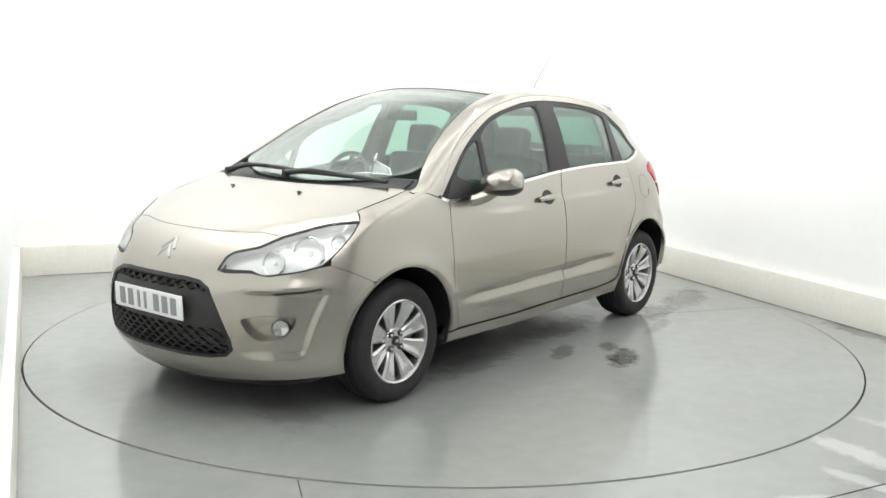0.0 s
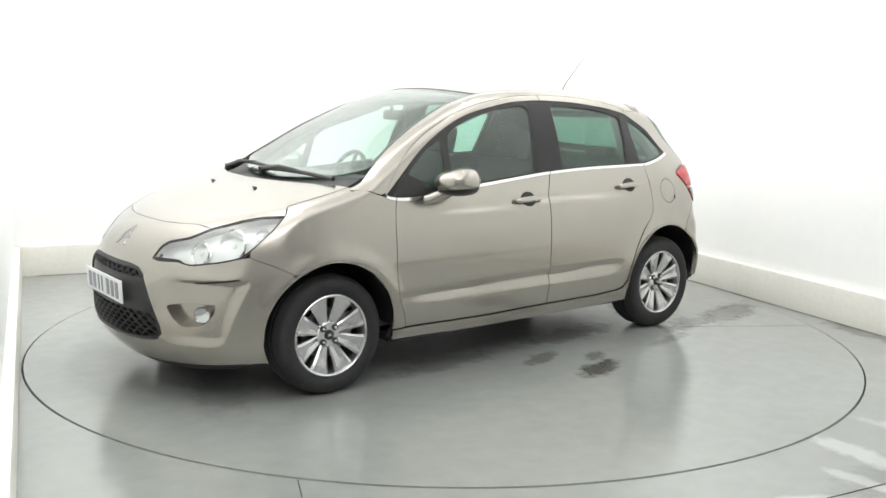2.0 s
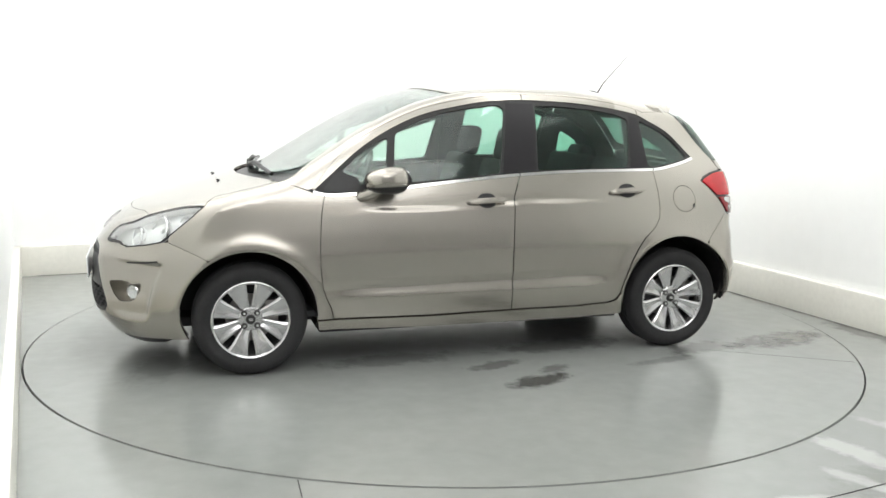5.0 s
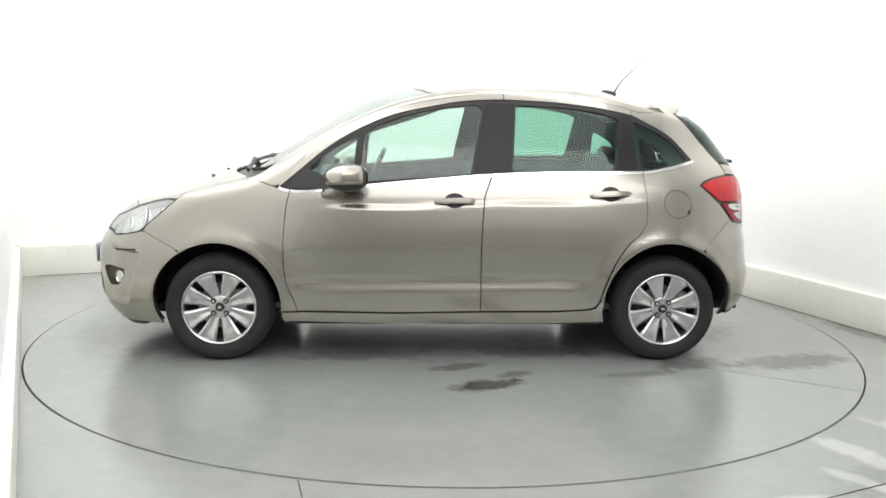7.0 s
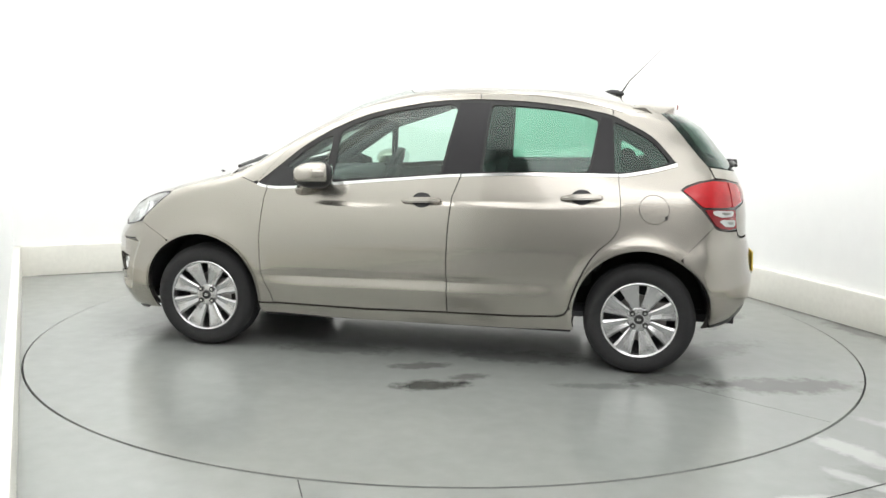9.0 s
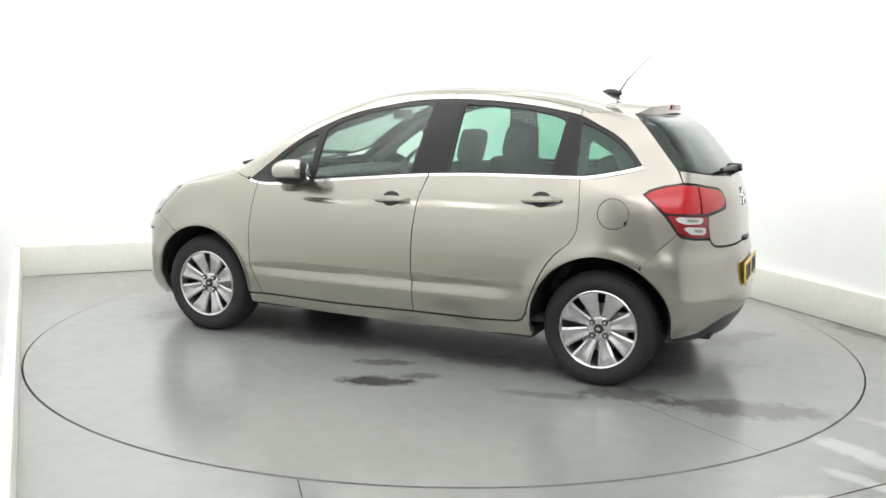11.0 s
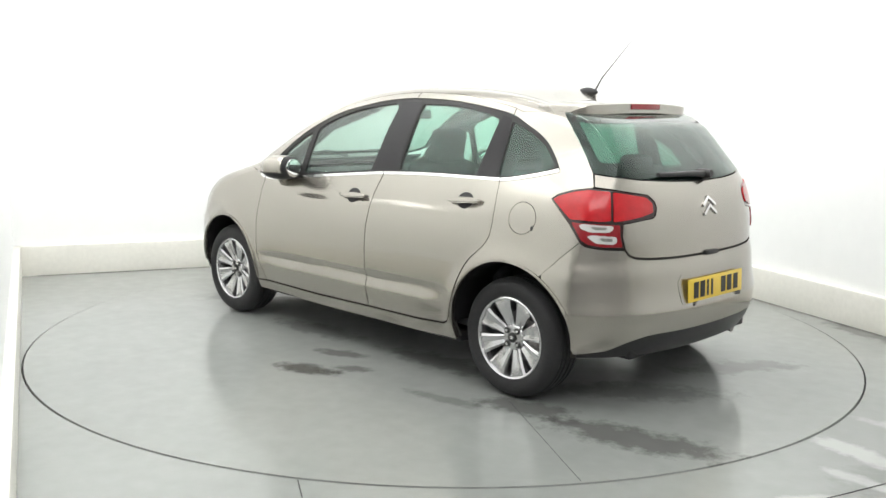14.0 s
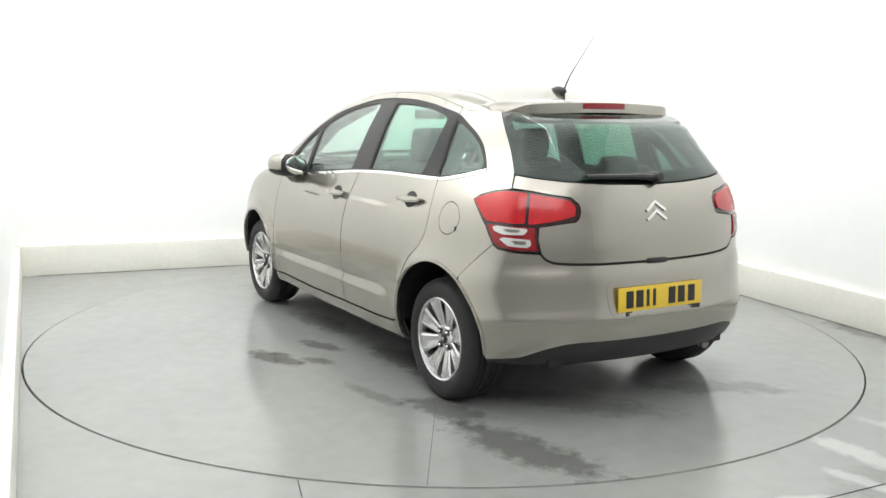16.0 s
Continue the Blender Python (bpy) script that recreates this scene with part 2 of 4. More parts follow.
def lathe(profile, n=48, m=None, closed=False):
    """Turns (radius, along) round the y axis."""
    bm = bmesh.new()
    rings = [[bm.verts.new((r * math.cos(2 * math.pi * k / n), y, r * math.sin(2 * math.pi * k / n))) for k in range(n)] for r, y in profile]
    pairs = list(zip(rings, rings[1:])) + ([(rings[-1], rings[0])] if closed else [])
    for a, b in pairs:
        for k in range(n):
            bm.faces.new((a[k], a[(k + 1) % n], b[(k + 1) % n], b[k]))
    if not closed:
        for ring in (rings[0], rings[-1]):
            bm.faces.new(ring)
    if m is not None:
        bmesh.ops.transform(bm, matrix=m, verts=bm.verts)
    return bm


def tube(points, radii, n=10):
    """A round bar through points, with a radius for each."""
    bm = bmesh.new()
    pts = [Vector(p) for p in points]
    rings = []
    for i, p in enumerate(pts):
        d = (pts[min(i + 1, len(pts) - 1)] - pts[max(i - 1, 0)]).normalized()
        q = d.to_track_quat("Z", "Y")
        rings.append([bm.verts.new(p + q @ Vector((radii[i] * math.cos(2 * math.pi * k / n), radii[i] * math.sin(2 * math.pi * k / n), 0))) for k in range(n)])
    for a, b in zip(rings, rings[1:]):
        for k in range(n):
            bm.faces.new((a[k], a[(k + 1) % n], b[(k + 1) % n], b[k]))
    bm.faces.new(rings[0])
    bm.faces.new(rings[-1])
    return bm


def dense(outline, gap):
    """The closed outline with points no further apart than gap."""
    out = []
    for a, b in zip(outline, [*outline[1:], outline[0]]):
        n = max(1, math.ceil(math.dist(a, b) / gap))
        out += [(a[0] + (b[0] - a[0]) * k / n, a[1] + (b[1] - a[1]) * k / n) for k in range(n)]
    return out


def rounded(outline, r, n=4):
    """The closed outline with its corners rounded off."""
    out, m = [], len(outline)
    for i in range(m):
        p, a, b = Vector(outline[i]), Vector(outline[i - 1]), Vector(outline[(i + 1) % m])
        ra, rb = min(r, (a - p).length * .45), min(r, (b - p).length * .45)
        p0, p1 = p + (a - p).normalized() * ra, p + (b - p).normalized() * rb
        for k in range(n + 1):
            t = k / n
            q = p0 * (1 - t) ** 2 + p * 2 * t * (1 - t) + p1 * t * t
            out.append((q.x, q.y))
    return out


def area(outline):
    return sum(a[0] * b[1] - b[0] * a[1] for a, b in zip(outline, [*outline[1:], outline[0]])) / 2


def inset(outline, d):
    """The outline moved inwards by d (outwards if d is below nought)."""
    s, m, out = (1 if area(outline) > 0 else -1), len(outline), []
    for i in range(m):
        p, a, b = Vector(outline[i]), Vector(outline[i - 1]), Vector(outline[(i + 1) % m])
        u, v = (p - a), (b - p)
        if u.length < 1e-7 or v.length < 1e-7:
            out.append(tuple(p))
            continue
        n1, n2 = Vector((-u.y, u.x)).normalized() * s, Vector((-v.y, v.x)).normalized() * s
        n = n1 + n2
        if n.length < .3:
            n = n1
        n.normalize()
        q = p + n * d / max(.5, n.dot(n1))
        out.append((q.x, q.y))
    return out


def within(px, py, outline):
    c = np.zeros(len(px), bool)
    for (x0, y0), (x1, y1) in zip(outline, [*outline[1:], outline[0]]):
        if y0 != y1:
            c ^= ((y0 > py) != (y1 > py)) & (px < (x1 - x0) * (py - y0) / (y1 - y0) + x0)
    return c


def fill(outline, holes=(), gap=.05, edge=.03):
    """Points and triangles that fill an outline less its holes."""
    loops = [dense(o, edge) for o in (outline, *holes)]
    pts, edges = [], []
    for lp in loops:
        n0 = len(pts)
        pts += lp
        edges += [(n0 + k, n0 + (k + 1) % len(lp)) for k in range(len(lp))]
    a = np.array(loops[0])
    gx, gy = np.meshgrid(np.arange(a[:, 0].min(), a[:, 0].max(), gap), np.arange(a[:, 1].min(), a[:, 1].max(), gap))
    gx, gy = gx.ravel(), gy.ravel()
    ok = within(gx, gy, loops[0])
    for lp in loops[1:]:
        ok &= ~within(gx, gy, lp)
    rim = np.array(pts)
    for x, y in zip(gx[ok], gy[ok]):
        if np.hypot(rim[:, 0] - x, rim[:, 1] - y).min() > edge * .7:
            pts.append((x, y))
    v, _, f, *_ = delaunay_2d_cdt([Vector(p) for p in pts], edges, [], 0, 1e-6)
    v = np.array([(p.x, p.y) for p in v])
    f = np.array([t for t in f if len(t) == 3])
    c = v[f].mean(axis=1)
    ok = within(c[:, 0], c[:, 1], loops[0])
    for lp in loops[1:]:
        ok &= ~within(c[:, 0], c[:, 1], lp)
    return v, f[ok]


def shell(name, pts, nrm, tris, thick, mat, parent, label="", flip=False):
    """A closed sheet: an outer skin with its smooth normals, an inner skin and a rim."""
    n = len(pts)
    back = pts - nrm * thick
    count = {}
    for t in tris:
        for a, b in ((t[0], t[1]), (t[1], t[2]), (t[2], t[0])):
            count[(a, b)] = count.get((a, b), 0) + 1
    rim = [e for e in count if (e[1], e[0]) not in count]
    verts, norms = [*pts, *back], [*nrm, *(-nrm)]
    faces = [tuple(t) for t in tris] + [tuple(n + k for k in t[::-1]) for t in tris]
    for a, b in rim:
        k = len(verts)
        d = np.cross(pts[b] - pts[a], nrm[a])
        d = d / (np.linalg.norm(d) + 1e-12)
        verts += [pts[a], pts[b], back[b], back[a]]
        norms += [d] * 4
        faces.append((k + 1, k, k + 3, k + 2))
    verts, norms = np.array(verts), np.array(norms)
    if flip:
        verts, norms = verts * [1, -1, 1], norms * [1, -1, 1]
        faces = [f[::-1] for f in faces]
    me = bpy.data.meshes.new(name)
    me.from_pydata([tuple(p) for p in verts], [], faces)
    me.polygons.foreach_set("use_smooth", [True] * len(faces))
    me.normals_split_custom_set_from_vertices([tuple(q) for q in norms])
    return link(name, me, mat, parent, label)


def orient(pts, tris, nrm):
    c = np.cross(pts[tris[:, 1]] - pts[tris[:, 0]], pts[tris[:, 2]] - pts[tris[:, 0]])
    bad = (c * nrm[tris[:, 0]]).sum(axis=1) < 0
    tris = tris.copy()
    tris[bad] = tris[bad][:, ::-1]
    return tris


def panel(name, outline, mat, parent, over=flank, holes=(), seam=.0028, lift=0.0, thick=.012, gap=.05, edge=.03, label="", flip=False):
    """A sheet that follows the car's surface inside an outline given along the flank or over the crown."""
    v, f = fill(inset(outline, seam) if seam else outline, holes, gap, edge)
    p = over(v[:, 0], v[:, 1])
    nrm = slope(p)
    p = p + nrm * lift
    return shell(name, p, nrm, orient(p, f, nrm), thick, mat, parent, label, flip)


def band(name, lower, upper, mat, parent, rows=5, thick=.012, lift=0.0, low=.85, label="", flip=False):
    """A sheet on the car's surface between two curves of points on it."""
    lower, upper = np.array(lower), np.array(upper)
    pts = []
    for k in range(rows + 1):
        aim = lower * (1 - k / rows) + upper * (k / rows)
        o = np.stack([aim[:, 0], 0 * aim[:, 0], 0 * aim[:, 0] + low], 1)
        d = aim - o
        pts.append(meet(o, d / np.linalg.norm(d, axis=1)[:, None]))
    n = len(lower)
    p = np.concatenate(pts)
    tris = []
    for r in range(rows):
        for c in range(n - 1):
            a = r * n + c
            tris += [(a, a + 1, a + n + 1), (a, a + n + 1, a + n)]
    nrm = slope(p)
    p = p + nrm * lift
    return shell(name, p, nrm, orient(p, np.array(tris), nrm), thick, mat, parent, label, flip)


def ribbon(name, line, width, mat, parent, thick=.006, lift=.0, label="", flip=False, over=flank):
    """A narrow strip along a line on the surface."""
    line = np.array(line)
    d = np.gradient(line, axis=0)
    nn = np.stack([-d[:, 1], d[:, 0]], 1)
    nn = nn / np.linalg.norm(nn, axis=1)[:, None] * width / 2
    both = np.concatenate([line - nn, line, line + nn])
    p = over(both[:, 0], both[:, 1])
    nrm = slope(p)
    n = len(line)
    p = p + nrm * lift
    p[n:2 * n] += nrm[n:2 * n] * thick * .4
    tris = np.array([t for r in (0, n) for c in range(r, r + n - 1) for t in ((c, c + 1, c + n + 1), (c, c + n + 1, c + n))])
    return shell(name, p, nrm, orient(p, tris, nrm), thick, mat, parent, label, flip)


def arc(cx, cz, r, a0, a1, n=24):
    return [(cx + r * math.cos(radians(a0 + (a1 - a0) * k / n)), cz + r * math.sin(radians(a0 + (a1 - a0) * k / n))) for k in range(n + 1)]


def fine(line, gap=.03):
    """A smooth curve through points, closely spaced."""
    line = np.array(line, float)
    t = np.concatenate([[0], np.cumsum(np.hypot(*np.diff(line, axis=0).T))])
    u = np.linspace(0, t[-1], max(3, int(t[-1] / gap)))
    cx, cy = curve(*zip(t, line[:, 0])), curve(*zip(t, line[:, 1]))
    return list(zip(cx(u).tolist(), cy(u).tolist()))

# ---- the booth: floor, kerbs, walls, ceiling, turntable ----
ROOM = pose(1.334, 3.462, 0, 0, 0, ROOM_TURN)  # at the booth's far corner: x along the back wall, y out of the booth
DISC_R = 2.4565


def slab(name, x0, x1, y0, y1, z0, z1, mat, label, category, bevel=.006):
    bm = box(x1 - x0, y1 - y0, z1 - z0, Matrix.Translation(((x0 + x1) / 2, (y0 + y1) / 2, (z0 + z1) / 2)), bevel)
    ob = part(name, bm, mat, None)
    ob.matrix_basis = ROOM
    return tagged(ob, label, category, kind="structure")


def build_floor():
    n = 160
    bm = bmesh.new()
    ring = [bm.verts.new((DISC_R * math.cos(2 * math.pi * k / n), DISC_R * math.sin(2 * math.pi * k / n), 0)) for k in range(n)]
    far = [bm.verts.new((14 * math.cos(2 * math.pi * k / n), 14 * math.sin(2 * math.pi * k / n), 0)) for k in range(n)]
    deep = [bm.verts.new((v.co.x, v.co.y, -.04)) for v in ring]
    for k in range(n):
        j = (k + 1) % n
        bm.faces.new((ring[k], far[k], far[j], ring[j]))
        bm.faces.new((deep[k], ring[k], ring[j], deep[j]))
    tagged(part("floor", bm, FLOOR, None), "glossy grey-green painted booth floor, scuffed and worn", "floor", kind="structure")
    pit = bmesh.new()
    bmesh.ops.create_circle(pit, cap_ends=True, segments=96, radius=DISC_R + .02, matrix=pose(0, 0, -.04))
    tagged(part("turntable_pit", pit, UNDER, None), "dark pit below the turntable", "pit", kind="structure")
    # straight joints in the outer floor
    for a, b in (((-.545, -2.405), (-.36, -3.1)), ((1.2, -2.60), (2.4, -1.99))):
        d = Vector((b[0] - a[0], b[1] - a[1], 0))
        bm = box(d.length, .004, .003, Matrix.Translation(((a[0] + b[0]) / 2, (a[1] + b[1]) / 2, .001)) @ d.to_track_quat("X", "Z").to_matrix().to_4x4(), 0)
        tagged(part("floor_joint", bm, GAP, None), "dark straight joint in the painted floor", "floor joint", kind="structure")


def build_turntable():
    n = 160
    table = new("turntable")
    tagged(table, "round grey-green painted car turntable, damp and stained, flush with the floor", "turntable")
    bm = lathe([(.001, -.036), (DISC_R - .0085, -.036), (DISC_R - .0085, -.001), (DISC_R - .0105, .003), (.001, .003)], n, pose(0, 0, 0, 90))
    part("disc", bm, DISC_PAINT, table, "painted steel disc with dark damp marks", 30)
    for a in (-32.4,):
        bm = box(1.0, .0025, .003, pose(0, 0, 0, 0, 0, a) @ Matrix.Translation((1.93, 0, .0022)), 0)
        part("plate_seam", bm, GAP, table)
    return table


def build_walls():
    slab("kerb_back", -5.112, .0, .0, .10, -.02, .24, KERB, "low cream-painted kerb below the back wall", "kerb", .008)
    slab("kerb_side", .0, .10, -9.3, .10, -.02, .24, KERB, "low cream-painted kerb below the side wall", "kerb", .008)
    for n, row in (("kerb_joint_back", (-5.0, -.012, -.014, .0)), ("kerb_joint_side", (-.014, .0, -9.3, -.002))):
        slab(n, *row, .0, .0035, JOINT, "thin dirty joint at the kerb's foot", "joint", .0)
    for ob in (slab("kerb_left", -.09, .0, -5.62, .05, -.02, .24, KERB, "low cream-painted kerb at the booth's open side", "kerb", .008),
               slab("wall_left", -.25, -.05, -5.65, .15, .2, 4.2, WALL, "smooth white photo booth wall", "wall", .0)):
        ob.matrix_basis = pose(-3.37, 1.46, 0, 0, 0, 24.45)
    slab("wall_back", -5.25, .2, .06, .30, .2, 4.2, WALL, "smooth white photo booth wall", "wall", .0)
    slab("wall_side", .06, .30, -9.5, .06, .2, 4.2, WALL, "smooth white photo booth wall", "wall", .0)
    # Walls and ceiling out of view, added to close the room and steer reflections.
    slab("wall_return", -7.6, -5.0, -5.9, -5.65, -.02, 4.2, WALL, "unseen white wall beside the booth's mouth, added to bounce light", "wall", .0)
    slab("wall_outer", -7.85, -7.6, -9.6, -5.65, -.02, 4.2, WALL, "unseen white hall wall, added to bounce light", "wall", .0)
    slab("wall_front", -7.85, .30, -9.75, -9.5, -.02, 4.2, HALL, "unseen grey wall behind the camera, added to darken reflections", "wall", .0)
    slab("ceiling", -7.9, .4, -9.8, .4, 4.2, 4.4, WALL, "unseen white booth ceiling, added to close the room", "ceiling", .0)


build_floor()
turntable = build_turntable()
build_walls()

# ---- the car ----
car = new("car")
tagged(car, "champagne-beige metallic five-door hatchback with silver alloy wheels on the turntable", "car")
SF, SR = XA - RF * math.pi / 2, XB + RF * math.pi / 2  # the middle of nose and tail, along the flank


def over_front(line):
    """The line and its mirror image about the nose's middle: a closed outline."""
    return [*line, *[(2 * SF - s, z) for s, z in reversed(line)]]


def over_rear(line):
    return [*line, *[(2 * SR - s, z) for s, z in reversed(line)]]


def both_sides(make):
    for flip in (False, True):
        make(flip)


SILL_Z, BELLY = .285, .212
ARCH_F, ARCH_R = (-1.243, .312, .352), (1.233, .322, .356)
LAMP_F = rounded([(-2.148, .676), (-2.122, .733), (-2.085, .756), (-1.969, .780), (-1.867, .822), (-1.70, .863), (-1.585, .882), (-1.487, .886), (-1.546, .826), (-1.645, .737),
                  (-1.69, .703), (-1.782, .682), (-1.915, .662), (-1.965, .668), (-1.985, .674), (-2.106, .668)], .012, 3)
FOG = rounded([(-2.03, .475), (-1.94, .490), (-1.795, .488), (-1.80, .45), (-1.85, .388), (-1.95, .374), (-1.995, .41)], .022)
FRONT_GAP = [(-.848, .934), (-.862, .88), (-.872, .80), (-.880, .668), (-.878, .55), (-.867, .453), (-.842, .385), (-.822, .345), (-.808, SILL_Z)]
MID_GAP = [(.25, 1.029), (.209, .918), (.196, .75), (.192, .615), (.194, .45), (.198, SILL_Z)]
REAR_GAP = [(1.100, 1.050), (1.114, .942), (1.117, .84), (1.110, .785), (1.08, .735), (1.041, .70)]
BELT = [(-.912, .953), (-.868, .938), (-.80, .932), (-.703, .936), (-.43, .966), (-.093, .999), (.25, 1.029), (.654, 1.047), (.90, 1.050), (1.100, 1.052), (1.28, 1.074), (1.40, 1.096), (1.474, 1.112)]
DAYLIGHT = [(-.912, .953), (-.796, 1.050), (-.648, 1.171), (-.496, 1.264), (-.279, 1.356), (-.092, 1.399), (.13, 1.434), (.321, 1.443), (.544, 1.437), (.798, 1.413), (.975, 1.385),
            (1.09, 1.356), (1.201, 1.318), (1.295, 1.283), (1.374, 1.238), (1.44, 1.172), (1.478, 1.118)]
belt, daylight = fine(BELT), fine(DAYLIGHT)


def cut(line, a, b):
    """The stretch of a line between two abscissae, with its ends."""
    xs, zs = [p[0] for p in line], [p[1] for p in line]
    at = lambda s: (s, float(np.interp(s, xs, zs)))
    return [at(a), *[p for p in line if a + .004 < p[0] < b - .004], at(b)]


def upto(line, s):
    return float(np.interp(s, [p[0] for p in line], [p[1] for p in line]))


SEAM_Z = curve((-1.085, .990), (-1.0, .985), (-.925, .962), (-.90, .975), (-.86, 1.028), (-.811, 1.084), (-.721, 1.170), (-.506, 1.297), (-.235, 1.400), (-.042, 1.440), (.13, 1.465), (.33, 1.475),
               (.6, 1.468), (.8, 1.447), (1.0, 1.412), (1.10, 1.385))


def body_shell(flip):
    """A dark inner shell behind the skin, coloured to put shade in the seams, closed by arches round the wheels."""
    holes = [arc(*ARCH_F, 0, 355, 40), arc(*ARCH_R, 0, 355, 40), inset(LAMP_F, .004), inset(FOG, -.006)]
    low = [(SF, .19), (-1.7, .20), (-1.0, .225), (1.0, .225), (1.7, .25), (SR, .26)]
    high = [(SR, 1.02), (1.75, 1.0), *[(s, z - .03) for s, z in reversed(cut(belt, -.86, 1.40))], (-1.0, .91), (-1.3, .86), (-1.6, .80), (-1.9, .74), (-2.2, .70), (SF, .70)]
    panel("inner_shell", low + high, INNER, car, holes=holes, seam=0, lift=-.026, thick=.012, gap=.08, edge=.05, flip=flip)


both_sides(body_shell)


def along(edge):
    """Points over the crown (x, y > 0), told along the flank."""
    p = crown([x for x, _ in edge], [-y for _, y in edge])
    return [(float(x) if x > XA else XA - RF * math.atan2(XA - x, -y), float(z)) for x, y, z in p]


LAMP_TOP = [tuple(map(float, (p[0], -p[1]))) for p in flank([-1.867, -1.785, -1.70, -1.64, -1.585, -1.535, -1.487], [.822, .844, .863, .875, .882, .886, .886])]
BONNET_FRONT = [(-1.818, 0), (-1.816, .11), (-1.806, .22), (-1.777, .344), (-1.742, .44)]
BONNET_EDGE = [LAMP_TOP[-1], (-1.40, .695), (-1.30, .710), (-1.19, .72), (-1.085, .722)]


def wing(flip):
    top = [(-1.487, .886), *along(BONNET_EDGE[1:]), (-1.0, .985), (-.912, .953), (-.868, .938)]
    arch = arc(*ARCH_F, -6, 121, 30)
    low = [(-.893, SILL_Z), *arch, (-1.457, .622), (-1.485, .637), (-1.56, .672), (-1.651, .707), (-1.645, .737), (-1.546, .826)]
    panel("front_wing", [*top, *FRONT_GAP, *low], PAINT, car, seam=.0012, gap=.02, edge=.018, flip=flip)
    ribbon("arch_lip", arc(ARCH_F[0], ARCH_F[1], ARCH_F[2] + .004, -3, 180, 50), .012, PAINT, car, .022, .003, flip=flip)


def doors(flip):
    side = cut(belt, -.80, .25)
    front = [(-.848, .934), *side[::1], *MID_GAP[1:], (-.3, SILL_Z - .008), *FRONT_GAP[::-1][:-1]]
    door = panel("front_door", front, PAINT, car, gap=.02, edge=.02, flip=flip)
    handle(door, .045, .893, 2.2, flip)
    arch = [p for p in arc(*ARCH_R, 185, 122, 20)]
    rear = [*MID_GAP[::-1], *cut(belt, .25, 1.10)[1:], *REAR_GAP[1:], (1.005, .672), (.965, .62), (.93, .56), (.90, .49), (.875, .42), (.855, .345), (.835, .315), (.79, .298), (.60, .288)]
    door = panel("rear_door", rear, PAINT, car, gap=.02, edge=.02, flip=flip)
    handle(door, .905, .936, 3.0, flip)
    sill = [(-.893, SILL_Z - .004), (-.808, SILL_Z - .004), (-.27, SILL_Z - .012), (.2, SILL_Z - .003), (.60, .284), (.80, .296), (.84, .312), (.858, .345), (.880, .345), (.877, .30), (.889, .225), (.6, BELLY), (-.3, BELLY - .004), (-.885, .225)]
    panel("side_sill", sill, PAINT, car, gap=.04, edge=.024, lift=.004, thick=.02, flip=flip)


def door_trims(flip):
    """The dark plastic linings inside the doors."""
    for a, b in ((-.84, .20), (.24, 1.06)):
        top_ = [(s, z + .004) for s, z in cut(belt, a, b)]
        low_ = [(b, .50), (a, .50)] if a < 0 else [(b, .74), (.98, .70), (.86, .60), (.80, .50), (a, .50)]
        panel("door_trim", [*top_, *low_], TRIM, car, seam=0, lift=-.045, thick=.01, gap=.08, edge=.05, label="dark plastic door lining", flip=flip)


def handle(door, s, z, tilt, flip):
    """A pull bar over a flat black disc that stands for the hand recess's shade."""
    dish = [(s + .055 * math.cos(a), z + .004 + .040 * math.sin(a)) for a in np.linspace(0, 2 * math.pi, 22)[:-1]]
    panel("handle_shade", dish, BLACK, door, seam=0, lift=.0012, thick=.004, gap=.03, edge=.02, label="flat black disc for the shaded hollow behind the handle", flip=flip)
    p = flank([s], [z])[0]
    n = slope(p[None])[0]
    bm = bmesh.new()
    bmesh.ops.create_cube(bm, size=1, matrix=Matrix.Diagonal((.226, .022, .031, 1)))
    bmesh.ops.subdivide_edges(bm, edges=[e for e in bm.edges if abs(e.verts[0].co.x - e.verts[1].co.x) > .1], cuts=8)
    for v in bm.verts:
        k = abs(v.co.x) / .113
        v.co.z *= 1 - .45 * k**3
        v.co.y += .012 * k**3 * (1 if v.co.y < 0 else .2)
    bmesh.ops.bevel(bm, geom=[e for e in bm.edges if e.is_manifold and e.calc_face_angle(0) > .6], offset=.006, segments=3, affect="EDGES")
    q = Vector(-n).to_track_quat("Y", "Z").to_matrix().to_4x4()
    bmesh.ops.transform(bm, matrix=Matrix.Translation(Vector(p + n * .026)) @ q @ pose(0, 0, 0, 0, -tilt, 0), verts=bm.verts)
    if flip:
        bmesh.ops.scale(bm, vec=(1, -1, 1), verts=bm.verts)
    part("door_handle", bm, PAINT, door, "body-coloured pull handle")


